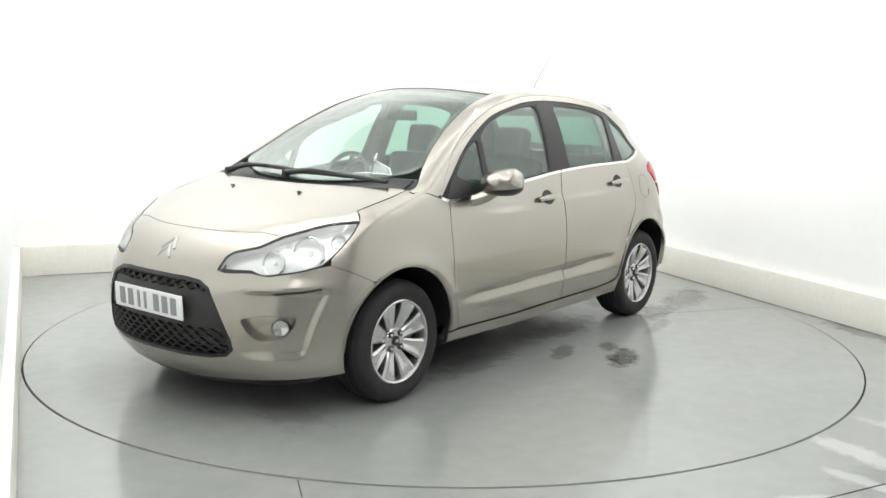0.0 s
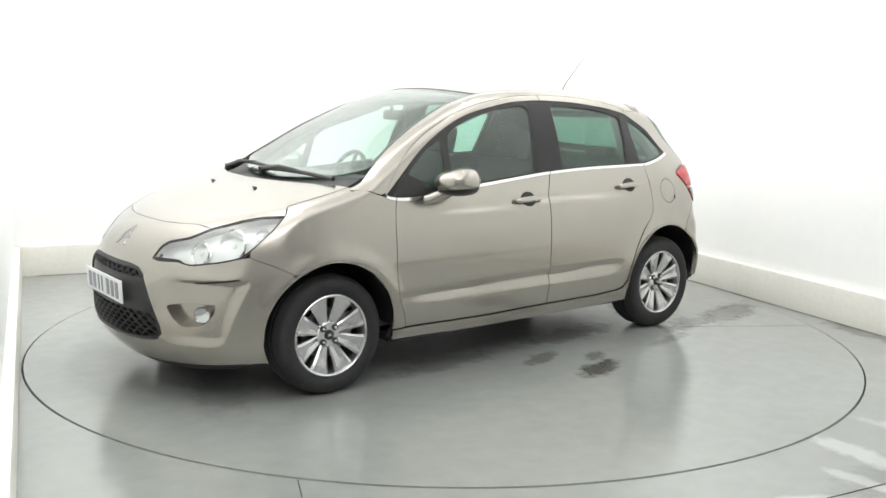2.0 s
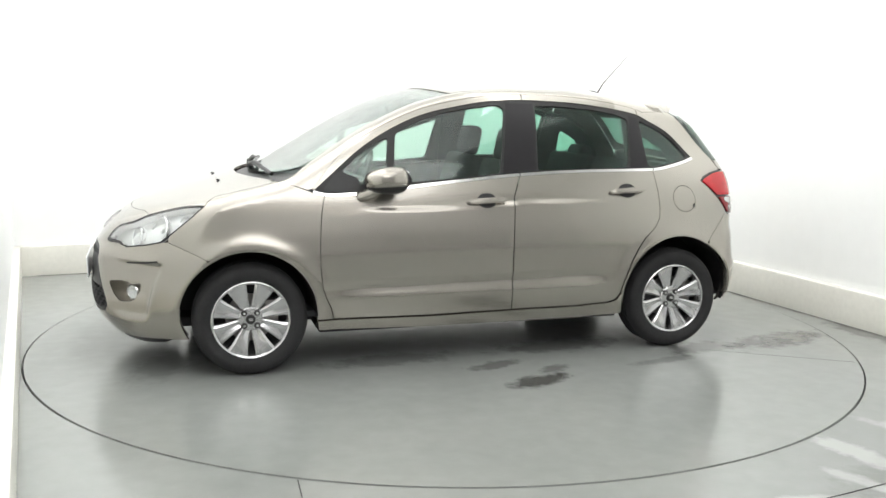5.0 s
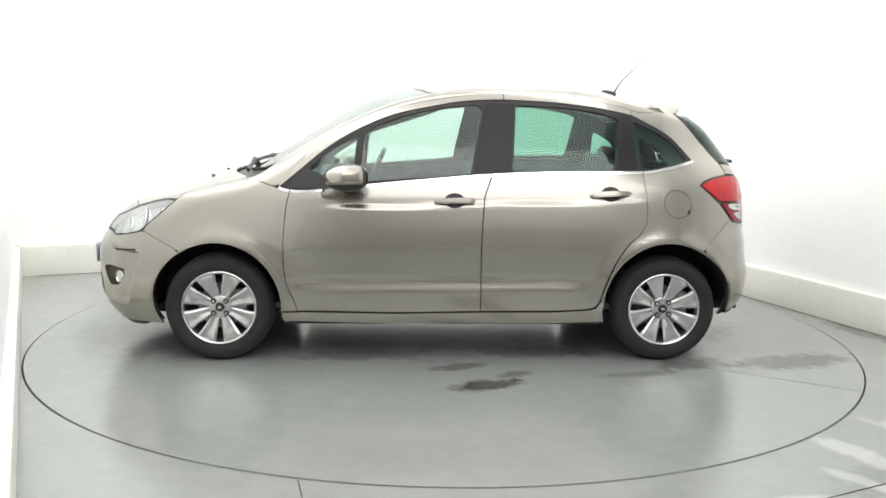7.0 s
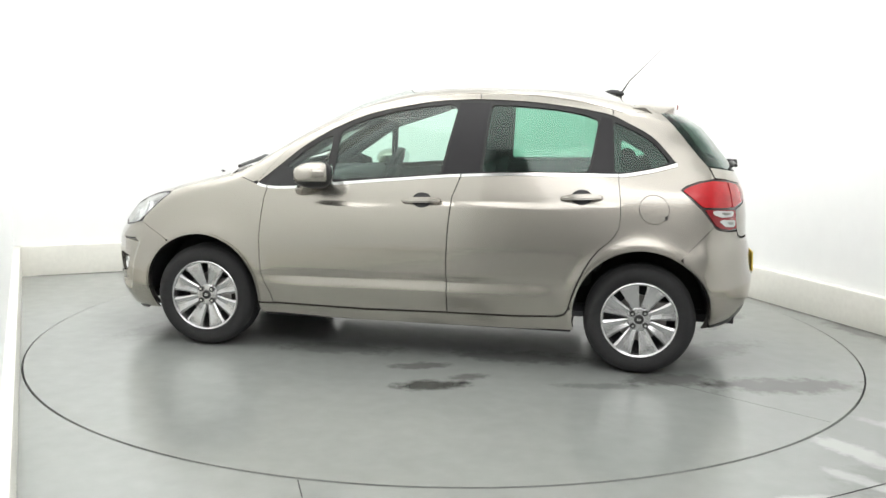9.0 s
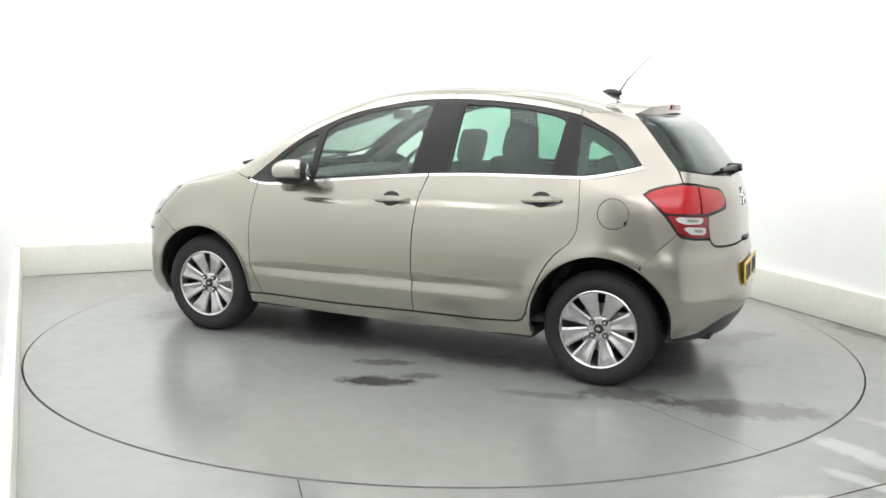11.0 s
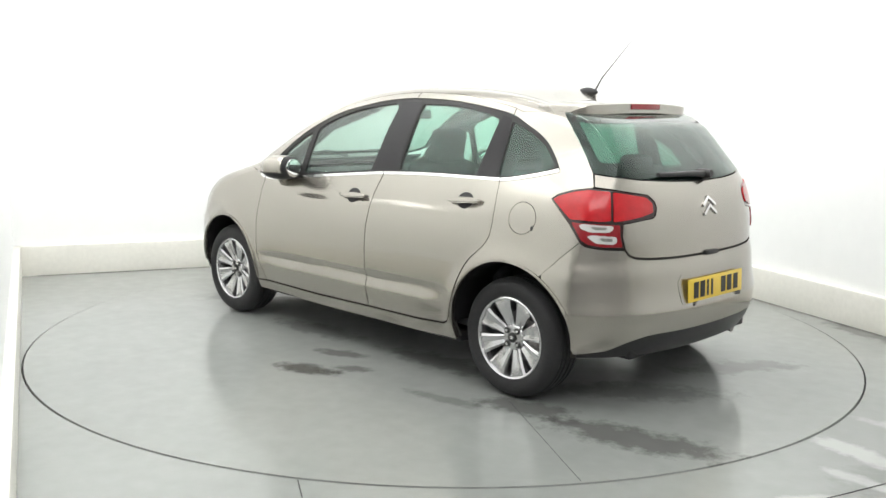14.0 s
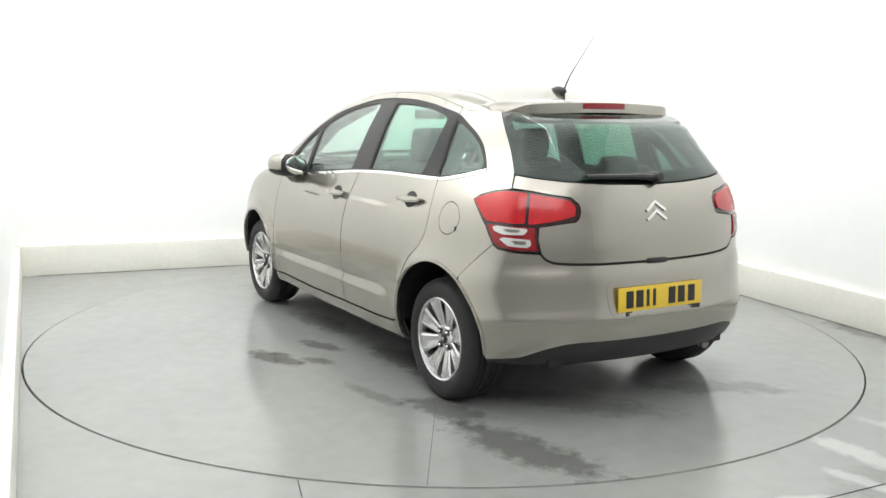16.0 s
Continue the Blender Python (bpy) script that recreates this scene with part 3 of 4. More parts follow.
def quarter(flip):
    arch = arc(*ARCH_R, 58, 180, 34)
    dlo = [p for p in daylight if p[0] > 1.085][::-1]
    roof = [(1.101, 1.3845), (1.126, 1.3855), (1.20, 1.3865), (1.28, 1.388), (1.36, 1.389)]
    rear = [(1.441, 1.390), (1.51, 1.325), (1.570, 1.255), (1.615, 1.19), (1.656, 1.113), (1.662, 1.05)]
    lamp_edge = [(1.642, 1.046), (1.56, 1.034), (1.491, 1.013), (1.455, .99), (1.50, .945), (1.556, .883), (1.59, .83), (1.606, .805)]
    out = [*[p for p in belt if p[0] > 1.105], *dlo, *roof, *rear, *lamp_edge, (1.53, .735), (1.44, .645), *arch, (.880, .30), (.872, .34), (.862, .36), (.88, .42), (.905, .49), (.935, .56), (.97, .62), (1.01, .672), *REAR_GAP[::-1]]
    out = [p for i, p in enumerate(out) if math.dist(p, out[i - 1]) > .003]
    flap = [(1.302 + .083 * math.cos(a), .889 + .076 * math.sin(a)) for a in np.linspace(0, 2 * math.pi, 40)[:-1]]
    near = not flip
    q = panel("rear_quarter", out, PAINT, car, seam=.0006, holes=[flap] if near else (), gap=.024, edge=.02, flip=flip)
    if near:
        cover = panel("fuel_flap", flap, PAINT, car, seam=.003, gap=.03, edge=.015, label="round fuel filler flap")
        tab = [(1.358, .852), (1.374, .86), (1.372, .838), (1.362, .833)]
        panel("flap_notch", tab, BLACK, cover, seam=0, lift=.001, thick=.004, gap=.02, edge=.01)
    ribbon("arch_lip", arc(ARCH_R[0], ARCH_R[1], ARCH_R[2] + .004, 183, -2, 50)[::-1], .012, PAINT, car, .022, .003, flip=flip)


def frames(flip):
    """The painted rails over the side windows, the black seal and pillars, and the panes."""
    def rails(name, a, b, low, high):
        xs = np.arange(a, b + .001, (b - a) / max(6, int((b - a) / .03)))
        return band(name, low(xs), high(xs), PAINT, car, 5, flip=flip)
    on_glass = lambda xs: flank(xs, [upto(daylight, x) + .002 for x in xs])
    on_rail = lambda xs: flank(xs, SEAM_Z(xs))
    on_edge = lambda xs: crown(xs, -EDGE(xs) - .002)
    rails("front_door_frame", -.905, .322, on_glass, lambda xs: on_rail(xs + 0))
    rails("rear_door_frame", .328, 1.045, on_glass, on_rail)
    rails("roof_rail", -1.085, 1.10, lambda xs: flank(xs, SEAM_Z(xs) + .002), on_edge)
    s_ = np.linspace(1.10, 1.441, 12)
    low_ = flank(s_, np.interp(s_, [1.10, 1.126, 1.441], [1.386, 1.3865, 1.391]))
    band("roof_corner", low_, crown(low_[:, 0], -EDGE(low_[:, 0]) - .001), PAINT, car, 5, flip=flip)
    xs = np.linspace(1.05, 1.10, 4)
    band("rear_pillar_top", flank(xs, [upto(daylight, x) + .002 for x in xs]), on_rail(xs), PAINT, car, 5, flip=flip)
    panes = {
        "front_quarter_light": ([(-.70, .985), (-.515, .992), (-.487, 1.235), (-.56, 1.205), (-.655, 1.14), (-.745, 1.06)], GLASS, "small clear triangular pane behind the mirror"),
        "front_door_window": ([(-.475, .99), (-.093, 1.022), (.135, 1.042), (.165, 1.20), (.205, 1.395), (.165, 1.418), (.0, 1.398), (-.15, 1.37), (-.279, 1.333), (-.38, 1.293), (-.445, 1.253)], GLASS, "clear side window of the front door"),
        "rear_door_window": ([(.365, 1.056), (.930, 1.070), (.955, 1.20), (.975, 1.345), (.90, 1.372), (.75, 1.398), (.544, 1.414), (.392, 1.416)], DARK_GLASS, "green-tinted side window of the rear door"),
        "rear_quarter_window": ([(1.075, 1.072), (1.20, 1.082), (1.36, 1.108), (1.442, 1.130), (1.40, 1.185), (1.345, 1.232), (1.24, 1.282), (1.13, 1.318), (1.055, 1.338)], DARK_GLASS, "green-tinted quarter window"),
    }
    panes = {k: (rounded(o, .022), m, t) for k, (o, m, t) in panes.items()}
    out = [*[p for p in daylight], *[p for p in belt][::-1][1:-1]]
    panel("window_surround", out, SEAL, car, holes=[o for o, _, _ in panes.values()], seam=.001, lift=-.003, thick=.02, gap=.05, edge=.02, label="black window frames and pillars", flip=flip)
    for k, (o, m, t) in panes.items():
        ob = panel(k, o, m, car, seam=-.006, lift=-.008, thick=.004, gap=.06, edge=.03, label=t, flip=flip)
        ob.visible_shadow = False
    pillar = [(.150, 1.040), (.352, 1.052), (.384, 1.425), (.215, 1.425)]
    panel("pillar_cover", pillar, GLOSS_BLACK, car, seam=0, lift=-.001, thick=.006, gap=.05, edge=.03, label="gloss black centre pillar cover", flip=flip)
    pillar = [(.945, 1.064), (1.068, 1.062), (1.045, 1.35), (.985, 1.366)]
    panel("pillar_cover", pillar, GLOSS_BLACK, car, seam=0, lift=-.001, thick=.006, gap=.05, edge=.03, flip=flip)
    for a, b in ((-.905, -.85), (-.845, .248), (.254, 1.098), (1.104, 1.474)):
        ribbon("chrome_strip", cut([(s, z + .004) for s, z in belt], a, b), .015, CHROME, car, .008, .004, flip=flip, label="bright chrome waistline strip")
    panel("quarter_lining", [(.96, 1.03), (1.52, 1.03), (1.50, 1.15), (1.40, 1.25), (1.22, 1.34), (.98, 1.40)], TRIM, car, holes=[rounded([(1.12, 1.09), (1.34, 1.12), (1.30, 1.20), (1.13, 1.27)], .03)], seam=0, lift=-.06, thick=.012, gap=.06, edge=.03, flip=flip)
    # the mirror's sail
    panel("mirror_sail", [(-.86, .955), (-.66, .952), (-.66, 1.02), (-.76, 1.06), (-.80, 1.035)], BLACK, car, seam=0, lift=.002, thick=.012, gap=.04, edge=.02, flip=flip)


for make in (wing, doors, door_trims, quarter, frames):
    both_sides(make)


def front_end():
    lamp_low = [(-2.148, .676), (-2.106, .668), (-1.985, .674), (-1.915, .660), (-1.782, .680), (-1.69, .701), (-1.651, .707)]
    arch = arc(*ARCH_F, 121, 199, 22)
    half = [*along([(x, y) for x, y in BONNET_FRONT]), (-1.867, .822), (-1.969, .780), (-2.085, .756), (-2.122, .733), *lamp_low,
            (-1.56, .672), (-1.485, .637), (-1.457, .622), *arch[1:], (-1.70, .198), (-1.857, .19), (-2.113, .178), (-2.3, .168), (SF, .162)]
    half_grille = [(SF, .641), (-2.30, .640), (-2.22, .632), (-2.165, .604), (-2.13, .54), (-2.093, .453), (-2.062, .375), (-2.056, .335), (-2.085, .303), (-2.16, .290), (-2.324, .282), (SF, .279)]
    grille = over_front(half_grille[1:-1])
    fog = FOG
    fogs = [fog, [(2 * SF - s, z) for s, z in fog]]
    # the bumper is built right round the nose
    bumper = panel("front_bumper", over_front(half[1:-1]), PAINT, car, holes=[grille, *fogs], seam=.0007, gap=.0105, edge=.014, label="body-coloured front bumper")
    lip = over_front([(-2.40, .19), (-2.113, .20), (-1.857, .21), (-1.68, .215), (-1.655, .19), (-1.72, .165), (-1.857, .15), (-2.113, .138), (-2.40, .13)])
    panel("bumper_lip", lip, BLACK, bumper, seam=0, lift=-.012, thick=.02, gap=.05, edge=.04, label="black lower lip")
    panel("grille_backing", inset(grille, -.01), UNDER, bumper, seam=0, lift=-.055, thick=.01, gap=.06, edge=.04)
    panel("grille_surround", grille, BLACK, bumper, holes=[inset(grille, .016)], seam=0, lift=-.002, thick=.045, gap=.05, edge=.02, label="black plastic grille frame")
    # cross piece behind the number plate
    panel("grille_bar", over_front([(-2.36, .588), (-2.20, .590), (-2.155, .575), (-2.085, .45), (-2.10, .432), (-2.36, .425)]), BLACK, bumper, seam=0, lift=-.012, thick=.03, gap=.05, edge=.03, label="black cross bar behind the plate")
    # wavy mesh, row upon row
    inner = inset(grille, .014)
    for z0, rows in ((.600, 3), (.300, 6)):
        for r in range(rows):
            z = z0 + r * .0215
            s = np.linspace(SF - .50, SF + .50, 150)
            zz = z + .0065 * np.sin((s - SF) * 2 * math.pi / .062 + r * math.pi)
            ok = within(s, zz, inner)
            if ok.sum() > 8:
                i = np.flatnonzero(ok)
                ribbon("grille_slat", list(zip(s[i[0]:i[-1] + 1], zz[i[0]:i[-1] + 1])), .0085, BLACK, bumper, .02, -.014)
    # number plate on the nose
    plate = part("number_plate", box(.008, .52, .112, Matrix.Translation((-2.052, 0, .506)) @ pose(0, 0, 0, 0, -2.5, 0), .003), PLATE_WHITE, car, "white front number plate with dark bars")
    for k, y in enumerate((-.195, -.13, -.065, -.015, .07, .135, .20)):
        part("plate_bar", box(.003, .04 if k not in (2, 3) else .018, .078, Matrix.Translation((-2.0572, -y, .506)) @ pose(0, 0, 0, 0, -2.5, 0), 0), PALE_INK, plate)
    # badge: two chevrons
    for dz in (0, .034):
        line = [(SF + .050 * k / 8, .702 + dz + .046 * (1 - abs(k) / 8)) for k in range(-8, 9)]
        ribbon("badge_chevron", line, .012, SILVER, car, .010, .002, label="silver badge chevron")

    def side(flip):
        panel("fog_recess", fog, PAINT, bumper, seam=-.004, lift=-.058, thick=.006, gap=.04, edge=.02, flip=flip)
        wall = np.array(dense(fog, .015))
        p = flank(wall[:, 0], wall[:, 1])
        nrm, n = slope(p), len(p)
        pts = np.concatenate([p + nrm * .001, p - nrm * .060])
        tris = np.array([t for k in range(n) for t in ((k, (k + 1) % n, n + (k + 1) % n), (k, n + (k + 1) % n, n + k))])
        c = p.mean(axis=0)
        inward = np.concatenate([c - p, c - p])
        inward /= np.linalg.norm(inward, axis=1)[:, None]
        shell("fog_surround", pts, inward, orient(pts, tris, inward), .003, PAINT, bumper, flip=flip)
        p = flank([-1.862], [.434])[0]
        n = slope(p[None])[0]
        q = Vector(n).to_track_quat("Y", "Z").to_matrix().to_4x4()
        for name, prof, mat in (("fog_lamp", [(.001, -.04), (.036, -.04), (.041, .0), (.037, .006), (.034, -.002), (.001, -.012)], CHROME), ("fog_lens", [(.001, .004), (.024, .0035), (.035, .0), (.035, -.002), (.001, -.001)], LENS)):
            bm = lathe(prof, 28, Matrix.Translation(Vector(p - n * .014)) @ q)
            if flip:
                bmesh.ops.scale(bm, vec=(1, -1, 1), verts=bm.verts)
            part(name, bm, mat, bumper, "round clear fog lamp" if name == "fog_lamp" else "")
        # Black strip laid on for the shade along the body-coloured slot.
        panel("slot_shade", rounded([(-1.895, .590), (-1.76, .603), (-1.690, .612), (-1.690, .605), (-1.76, .594), (-1.88, .583)], .004), BLACK, bumper, seam=0, lift=.002, thick=.004, gap=.04, edge=.02, flip=flip)
        # headlamp
        lamp_ = panel("headlamp", LAMP_F, REFLECTOR, car, seam=.002, lift=-.045, thick=.01, gap=.04, edge=.02, label="clear swept-back headlamp with bright reflectors", flip=flip)
        edge = np.array(dense(inset(LAMP_F, .002), .012))
        p = flank(edge[:, 0], edge[:, 1])
        nrm, n = slope(p), len(p)
        pts = np.concatenate([p - nrm * .002, p - nrm * .05])
        tris = np.array([t for k in range(n) for t in ((k, (k + 1) % n, n + (k + 1) % n), (k, n + (k + 1) % n, n + k))])
        c = p.mean(axis=0)
        inward = np.concatenate([c - p, c - p])
        inward /= np.linalg.norm(inward, axis=1)[:, None]
        shell("lamp_housing", pts, inward, orient(pts, tris, inward), .003, REFLECTOR, lamp_, flip=flip)
        for s, z, r in ((-1.742, .772, .066), (-1.90, .728, .048), (-1.60, .822, .03)):
            p = flank([s], [z])[0]
            n = slope(p[None])[0]
            aim = (Vector(n) * .5 + Vector((-1, -.2, 0)) * .5).normalized()
            q = aim.to_track_quat("Y", "Z").to_matrix().to_4x4()
            bm = lathe([(r * .25, -.035), (r * .6, -.028), (r * .92, -.004), (r, .006), (r * 1.06, .002), (r * 1.06, -.02), (r * .6, -.04)], 32, Matrix.Translation(Vector(p - n * .038)) @ q)
            bm = blend(bm, lathe([(.001, .0), (r * .2, -.004), (r * .24, -.014), (r * .2, -.03), (.001, -.034)], 20, Matrix.Translation(Vector(p - n * .036)) @ q))
            if flip:
                bmesh.ops.scale(bm, vec=(1, -1, 1), verts=bm.verts)
            part("lamp_bowl", bm, REFLECTOR, lamp_, "round chromed lamp bowl")
            bm = lathe([(r * 1.02, .004), (r * 1.10, .008), (r * 1.17, .002), (r * 1.12, -.01)], 32, Matrix.Translation(Vector(p - n * .038)) @ q, closed=True)
            if flip:
                bmesh.ops.scale(bm, vec=(1, -1, 1), verts=bm.verts)
            part("bowl_ring", bm, CHROME, lamp_)
        ob = panel("lamp_lens", LAMP_F, LENS, lamp_, seam=.003, lift=.0, thick=.003, gap=.05, edge=.025, label="clear plastic lens", flip=flip)
        ob.visible_shadow = False
        panel("lamp_seal", inset(LAMP_F, -.001), SEAL, lamp_, holes=[inset(LAMP_F, .004)], seam=0, lift=.001, thick=.01, gap=.05, edge=.015, flip=flip)
        panel("lamp_base", [(-2.142, .682), (-2.106, .671), (-1.985, .677), (-1.95, .671), (-1.985, .685), (-2.11, .684)], BLACK, lamp_, seam=0, lift=.0015, thick=.005, gap=.03, edge=.02, flip=flip)

    both_sides(side)


def bonnet():
    half = [*BONNET_FRONT, *LAMP_TOP, *BONNET_EDGE[1:], (-1.10, .66), (-1.135, .56), (-1.175, .44), (-1.212, .28), (-1.235, .12), (-1.238, 0)]
    out = [*half, *[(x, -y) for x, y in half[::-1][1:-1]]]
    b = panel("bonnet", out, PAINT, car, crown, gap=.028, edge=.022, seam=.0012, label="smooth rounded bonnet")
    for y in (-.255, .255):
        p = crown([-1.352], [y])[0]
        bm = box(.022, .016, .010, Matrix.Translation((p[0], p[1], p[2] + .004)) @ pose(0, 0, 0, 0, 12, 0), .004)
        part("washer_jet", bm, BLACK, b, "small black washer jet")
    under = inset(out, .05)
    # Dark sheet added below the bonnet to put shade in its seams.
    panel("bonnet_seam_backing", under, GAP, car, crown, seam=0, lift=-.03, thick=.01, gap=.09, edge=.06)
    back = [q for q in half if q[0] > -1.245 and half.index(q) > 12 and q[1] < .70]
    cowl = [*back, *[(x, -y) for x, y in back[::-1][1:]]]
    cowl = [*cowl, *[(x + .13, y) for x, y in cowl[::-1]]]
    panel("cowl", cowl, BLACK, car, crown, seam=0, lift=-.022, thick=.012, gap=.05, edge=.03, label="black cowl below the windscreen")


def top():
    xs = np.linspace(-1.035, -.085, 34)
    side = [(x, EDGE(x) - .004) for x in xs]
    base = lambda y: -1.165 + .27 * (abs(y) / .7) ** 2
    ys = np.linspace(-.69, .69, 24)
    side = [(x, y) for x, y in side if x > base(y)]
    ridge = [(-.075 + .10 * (y / .47) ** 2 - .10, y) for y in np.linspace(.455, -.455, 16)]
    out = [(base(y), y) for y in ys if abs(y) < .675] + side + ridge + [(x, -y) for x, y in side[::-1]]
    out = [(float(a), float(b)) for a, b in out]
    ws = panel("windscreen", out, GLASS, car, crown, seam=.002, lift=-.004, thick=.005, gap=.06, edge=.03, label="large raked clear windscreen")
    ws.visible_shadow = False
    panel("windscreen_border", out, SEAL, car, crown, holes=[inset(out, .030)], seam=.002, lift=-.011, thick=.004, gap=.05, edge=.025, label="black printed glass border")
    xs = np.linspace(-.06, 1.235, 40)
    tail_ = [(1.25 + .03 * (1 - (y / .47) ** 2), y) for y in np.linspace(.465, -.465, 14)]
    out = ridge[::-1] + [(x, float(EDGE(x)) - .003) for x in xs] + tail_ + [(x, -float(EDGE(x)) + .003) for x in xs[::-1]]
    out = [(float(a), float(b)) for a, b in out]
    roof = panel("roof", out, PAINT, car, crown, seam=.001, gap=.06, edge=.03, label="gently domed painted roof")
    panel("headlining", inset(out, .01), LINING, car, crown, seam=0, lift=-.03, thick=.008, gap=.09, edge=.05, label="pale grey headlining")
    # aerial
    p = crown([1.055], [0])[0]
    foot = crown([.99, 1.025, 1.06, 1.09, 1.105], [0] * 5)
    bm = tube([(q[0], 0, q[2] + up) for q, up in zip(foot, (-.006, .004, .010, .016, .022))], [.008, .019, .022, .016, .006], 12)
    aerial = part("aerial", bm, BLACK, car, "black roof aerial with a thin rod")
    part("aerial_rod", tube([(1.088, 0, p[2] + .012), (1.130, 0, p[2] + .080), (1.36, 0, 1.81)], [.0055, .003, .0011], 8), BLACK, aerial)


def rear_end():
    window = [(1.445, 1.388), (1.51, 1.325), (1.570, 1.255), (1.618, 1.185), (1.658, 1.113), (1.76, 1.100), (1.914, 1.084), (2.15, 1.072), (2.40, 1.066)]
    top_edge = [(2.30, 1.400), (1.95, 1.399), (1.65, 1.396)]
    out = over_rear([*top_edge[::1], *window])
    gate_low = [(1.664, 1.108), (1.76, 1.097), (1.914, 1.081), (2.15, 1.069), (2.40, 1.063)]
    lamp_in = [(1.664, 1.05), (1.745, 1.042), (1.806, 1.032), (1.943, 1.013), (1.982, .985), (1.992, .955), (1.982, .922), (1.965, .91), (1.89, .901), (1.80, .888), (1.797, .833), (1.813, .771)]
    half = [*gate_low[::-1][:-1], (1.664, 1.108), *lamp_in, (1.835, .745), (1.871, .731), (1.96, .724), (2.092, .72), (2.40, .717)]
    gate = panel("tailgate", over_rear(half), PAINT, car, gap=.03, edge=.022, seam=.003, label="painted tailgate with a chrome badge")
    ob = panel("rear_window", out, REAR_GLASS, gate, seam=.002, lift=-.002, thick=.004, gap=.06, edge=.03, label="green-tinted heated rear window")
    ob.visible_shadow = False
    panel("rear_window_border", out, SEAL, gate, holes=[rounded(inset(out, .052), .07)], seam=.002, lift=-.008, thick=.006, gap=.05, edge=.025, label="black printed glass border")
    panel("tailgate_lining", over_rear([(2.40, 1.05), (1.70, 1.06), (1.66, .80), (1.80, .70), (2.40, .69)]), TRIM, gate, seam=0, lift=-.035, thick=.01, gap=.09, edge=.05)
    for dz in (0, .040):
        for k in (1, -1):
            p = flank([SR + k * .033], [.925 + dz])[0]
            n = slope(p[None])[0]
            q = Vector(n).to_track_quat("X", "Z").to_matrix().to_4x4()
            part("badge_chevron", box(.008, .078, .015, Matrix.Translation(Vector(p + n * .004)) @ q @ pose(0, 0, 0, -36 * k), .003), CHROME, gate, "chrome badge bar")
    for s0, s1, z in ((2.28, 2.37, .885), (2.10, 2.16, .955)):
        ribbon("badge_bar", [(s, z) for s in np.linspace(s0, s1, 8)], .006, PAINT, gate, .003, .0)
    p = flank([SR], [.712])[0]
    part("gate_handle", box(.05, .11, .024, Matrix.Translation((p[0] - .010, 0, .716)), .008), BLACK, gate, "black release handle")
    # bumper and its dark lower part
    seam_ = [(1.606, .803), (1.53, .733), (1.44, .645)]
    arch = arc(*ARCH_R, 58, -2, 16)
    half = [(2.40, .709), (2.092, .712), (1.95, .716), (1.868, .724), (1.828, .742), (1.811, .766), (1.709, .772), (1.63, .785), *seam_, *arch[1:], (1.596, .284), (1.74, .302), (1.84, .342), (1.93, .364), (2.0, .370), (2.40, .366)]
    bumper = panel("rear_bumper", over_rear(half), PAINT, car, gap=.02, edge=.02, seam=.0005, label="body-coloured rear bumper")
    half = [(2.40, .372), (2.0, .376), (1.93, .370), (1.84, .348), (1.74, .308), (1.61, .290), (1.61, .262), (1.74, .258), (2.0, .256), (2.40, .25)]
    panel("bumper_skirt", over_rear(half), BLACK, bumper, seam=0, lift=-.008, thick=.02, gap=.06, edge=.035, label="black lower bumper skirt")
    # plate recess, plate
    rec = rounded(over_rear([(2.40, .640), (2.155, .636), (2.125, .60), (2.150, .497), (2.17, .487), (2.40, .487)]), .01)
    panel("plate_recess", rec, PAINT, bumper, seam=0, lift=.0015, thick=.004, gap=.05, edge=.03)
    p = flank([SR], [.553])[0]
    plate = part("number_plate", box(.008, .52, .112, Matrix.Translation((p[0] + .010, 0, .553)) @ pose(0, 0, 0, 0, -3, 0), .003), PLATE_YELLOW, car, "yellow rear number plate with dark bars")
    for k, y in enumerate((-.195, -.135, -.085, -.045, .065, .125, .19)):
        part("plate_bar", box(.003, .042 if k not in (2, 3) else .016, .078, Matrix.Translation((p[0] + .0150, y, .553)) @ pose(0, 0, 0, 0, -3, 0), 0), INK, plate)
    part("plate_holder", box(.02, .47, .022, Matrix.Translation((p[0] + .004, .02, .486)), .004), BLACK, bumper)
    # exhaust and tow eye
    part("exhaust_pipe", tube([(1.50, .46, .25), (1.66, .46, .245), (1.735, .46, .235)], [.024, .024, .024], 14), STEEL, car)
    # spoiler over the window
    rows = []
    for y in np.linspace(-.555, .555, 31):
        k = (y / .5) ** 2
        x0, x1 = 1.17 - .02 * k, 1.415 - .05 * k - .06 * float(step(.43, .555, abs(y)))
        z0 = crown([x0], [y])[0][2]
        z1 = 1.440 - .018 * k
        mid = (x0 + x1) / 2
        zm = max((z0 + z1) / 2 + .008, crown([mid], [y])[0][2] + .008)
        fade = float(step(.43, .555, abs(y)))  # the ends die into the roof
        z0 = z0 - .003
        z1 = z1 + (crown([x1], [y])[0][2] - .004 - z1) * fade
        zm = zm - .010 * fade
        rows.append([(x0, y, z0 - .006), (x0 + .01, y, z0 + .004), (mid, y, zm), (x1 - .02, y, z1 + .001), (x1, y, z1 - .006), (x1 - .004, y, z1 - .054 * (1 - .6 * fade)), (mid, y, zm - .06), (x0, y, z0 - .04)])
    bm = bmesh.new()
    vs = [[bm.verts.new(q) for q in r] for r in rows]
    for a, b in zip(vs, vs[1:]):
        for i in range(8):
            bm.faces.new((a[i], a[(i + 1) % 8], b[(i + 1) % 8], b[i]))
    bm.faces.new(vs[0])
    bm.faces.new(vs[-1])
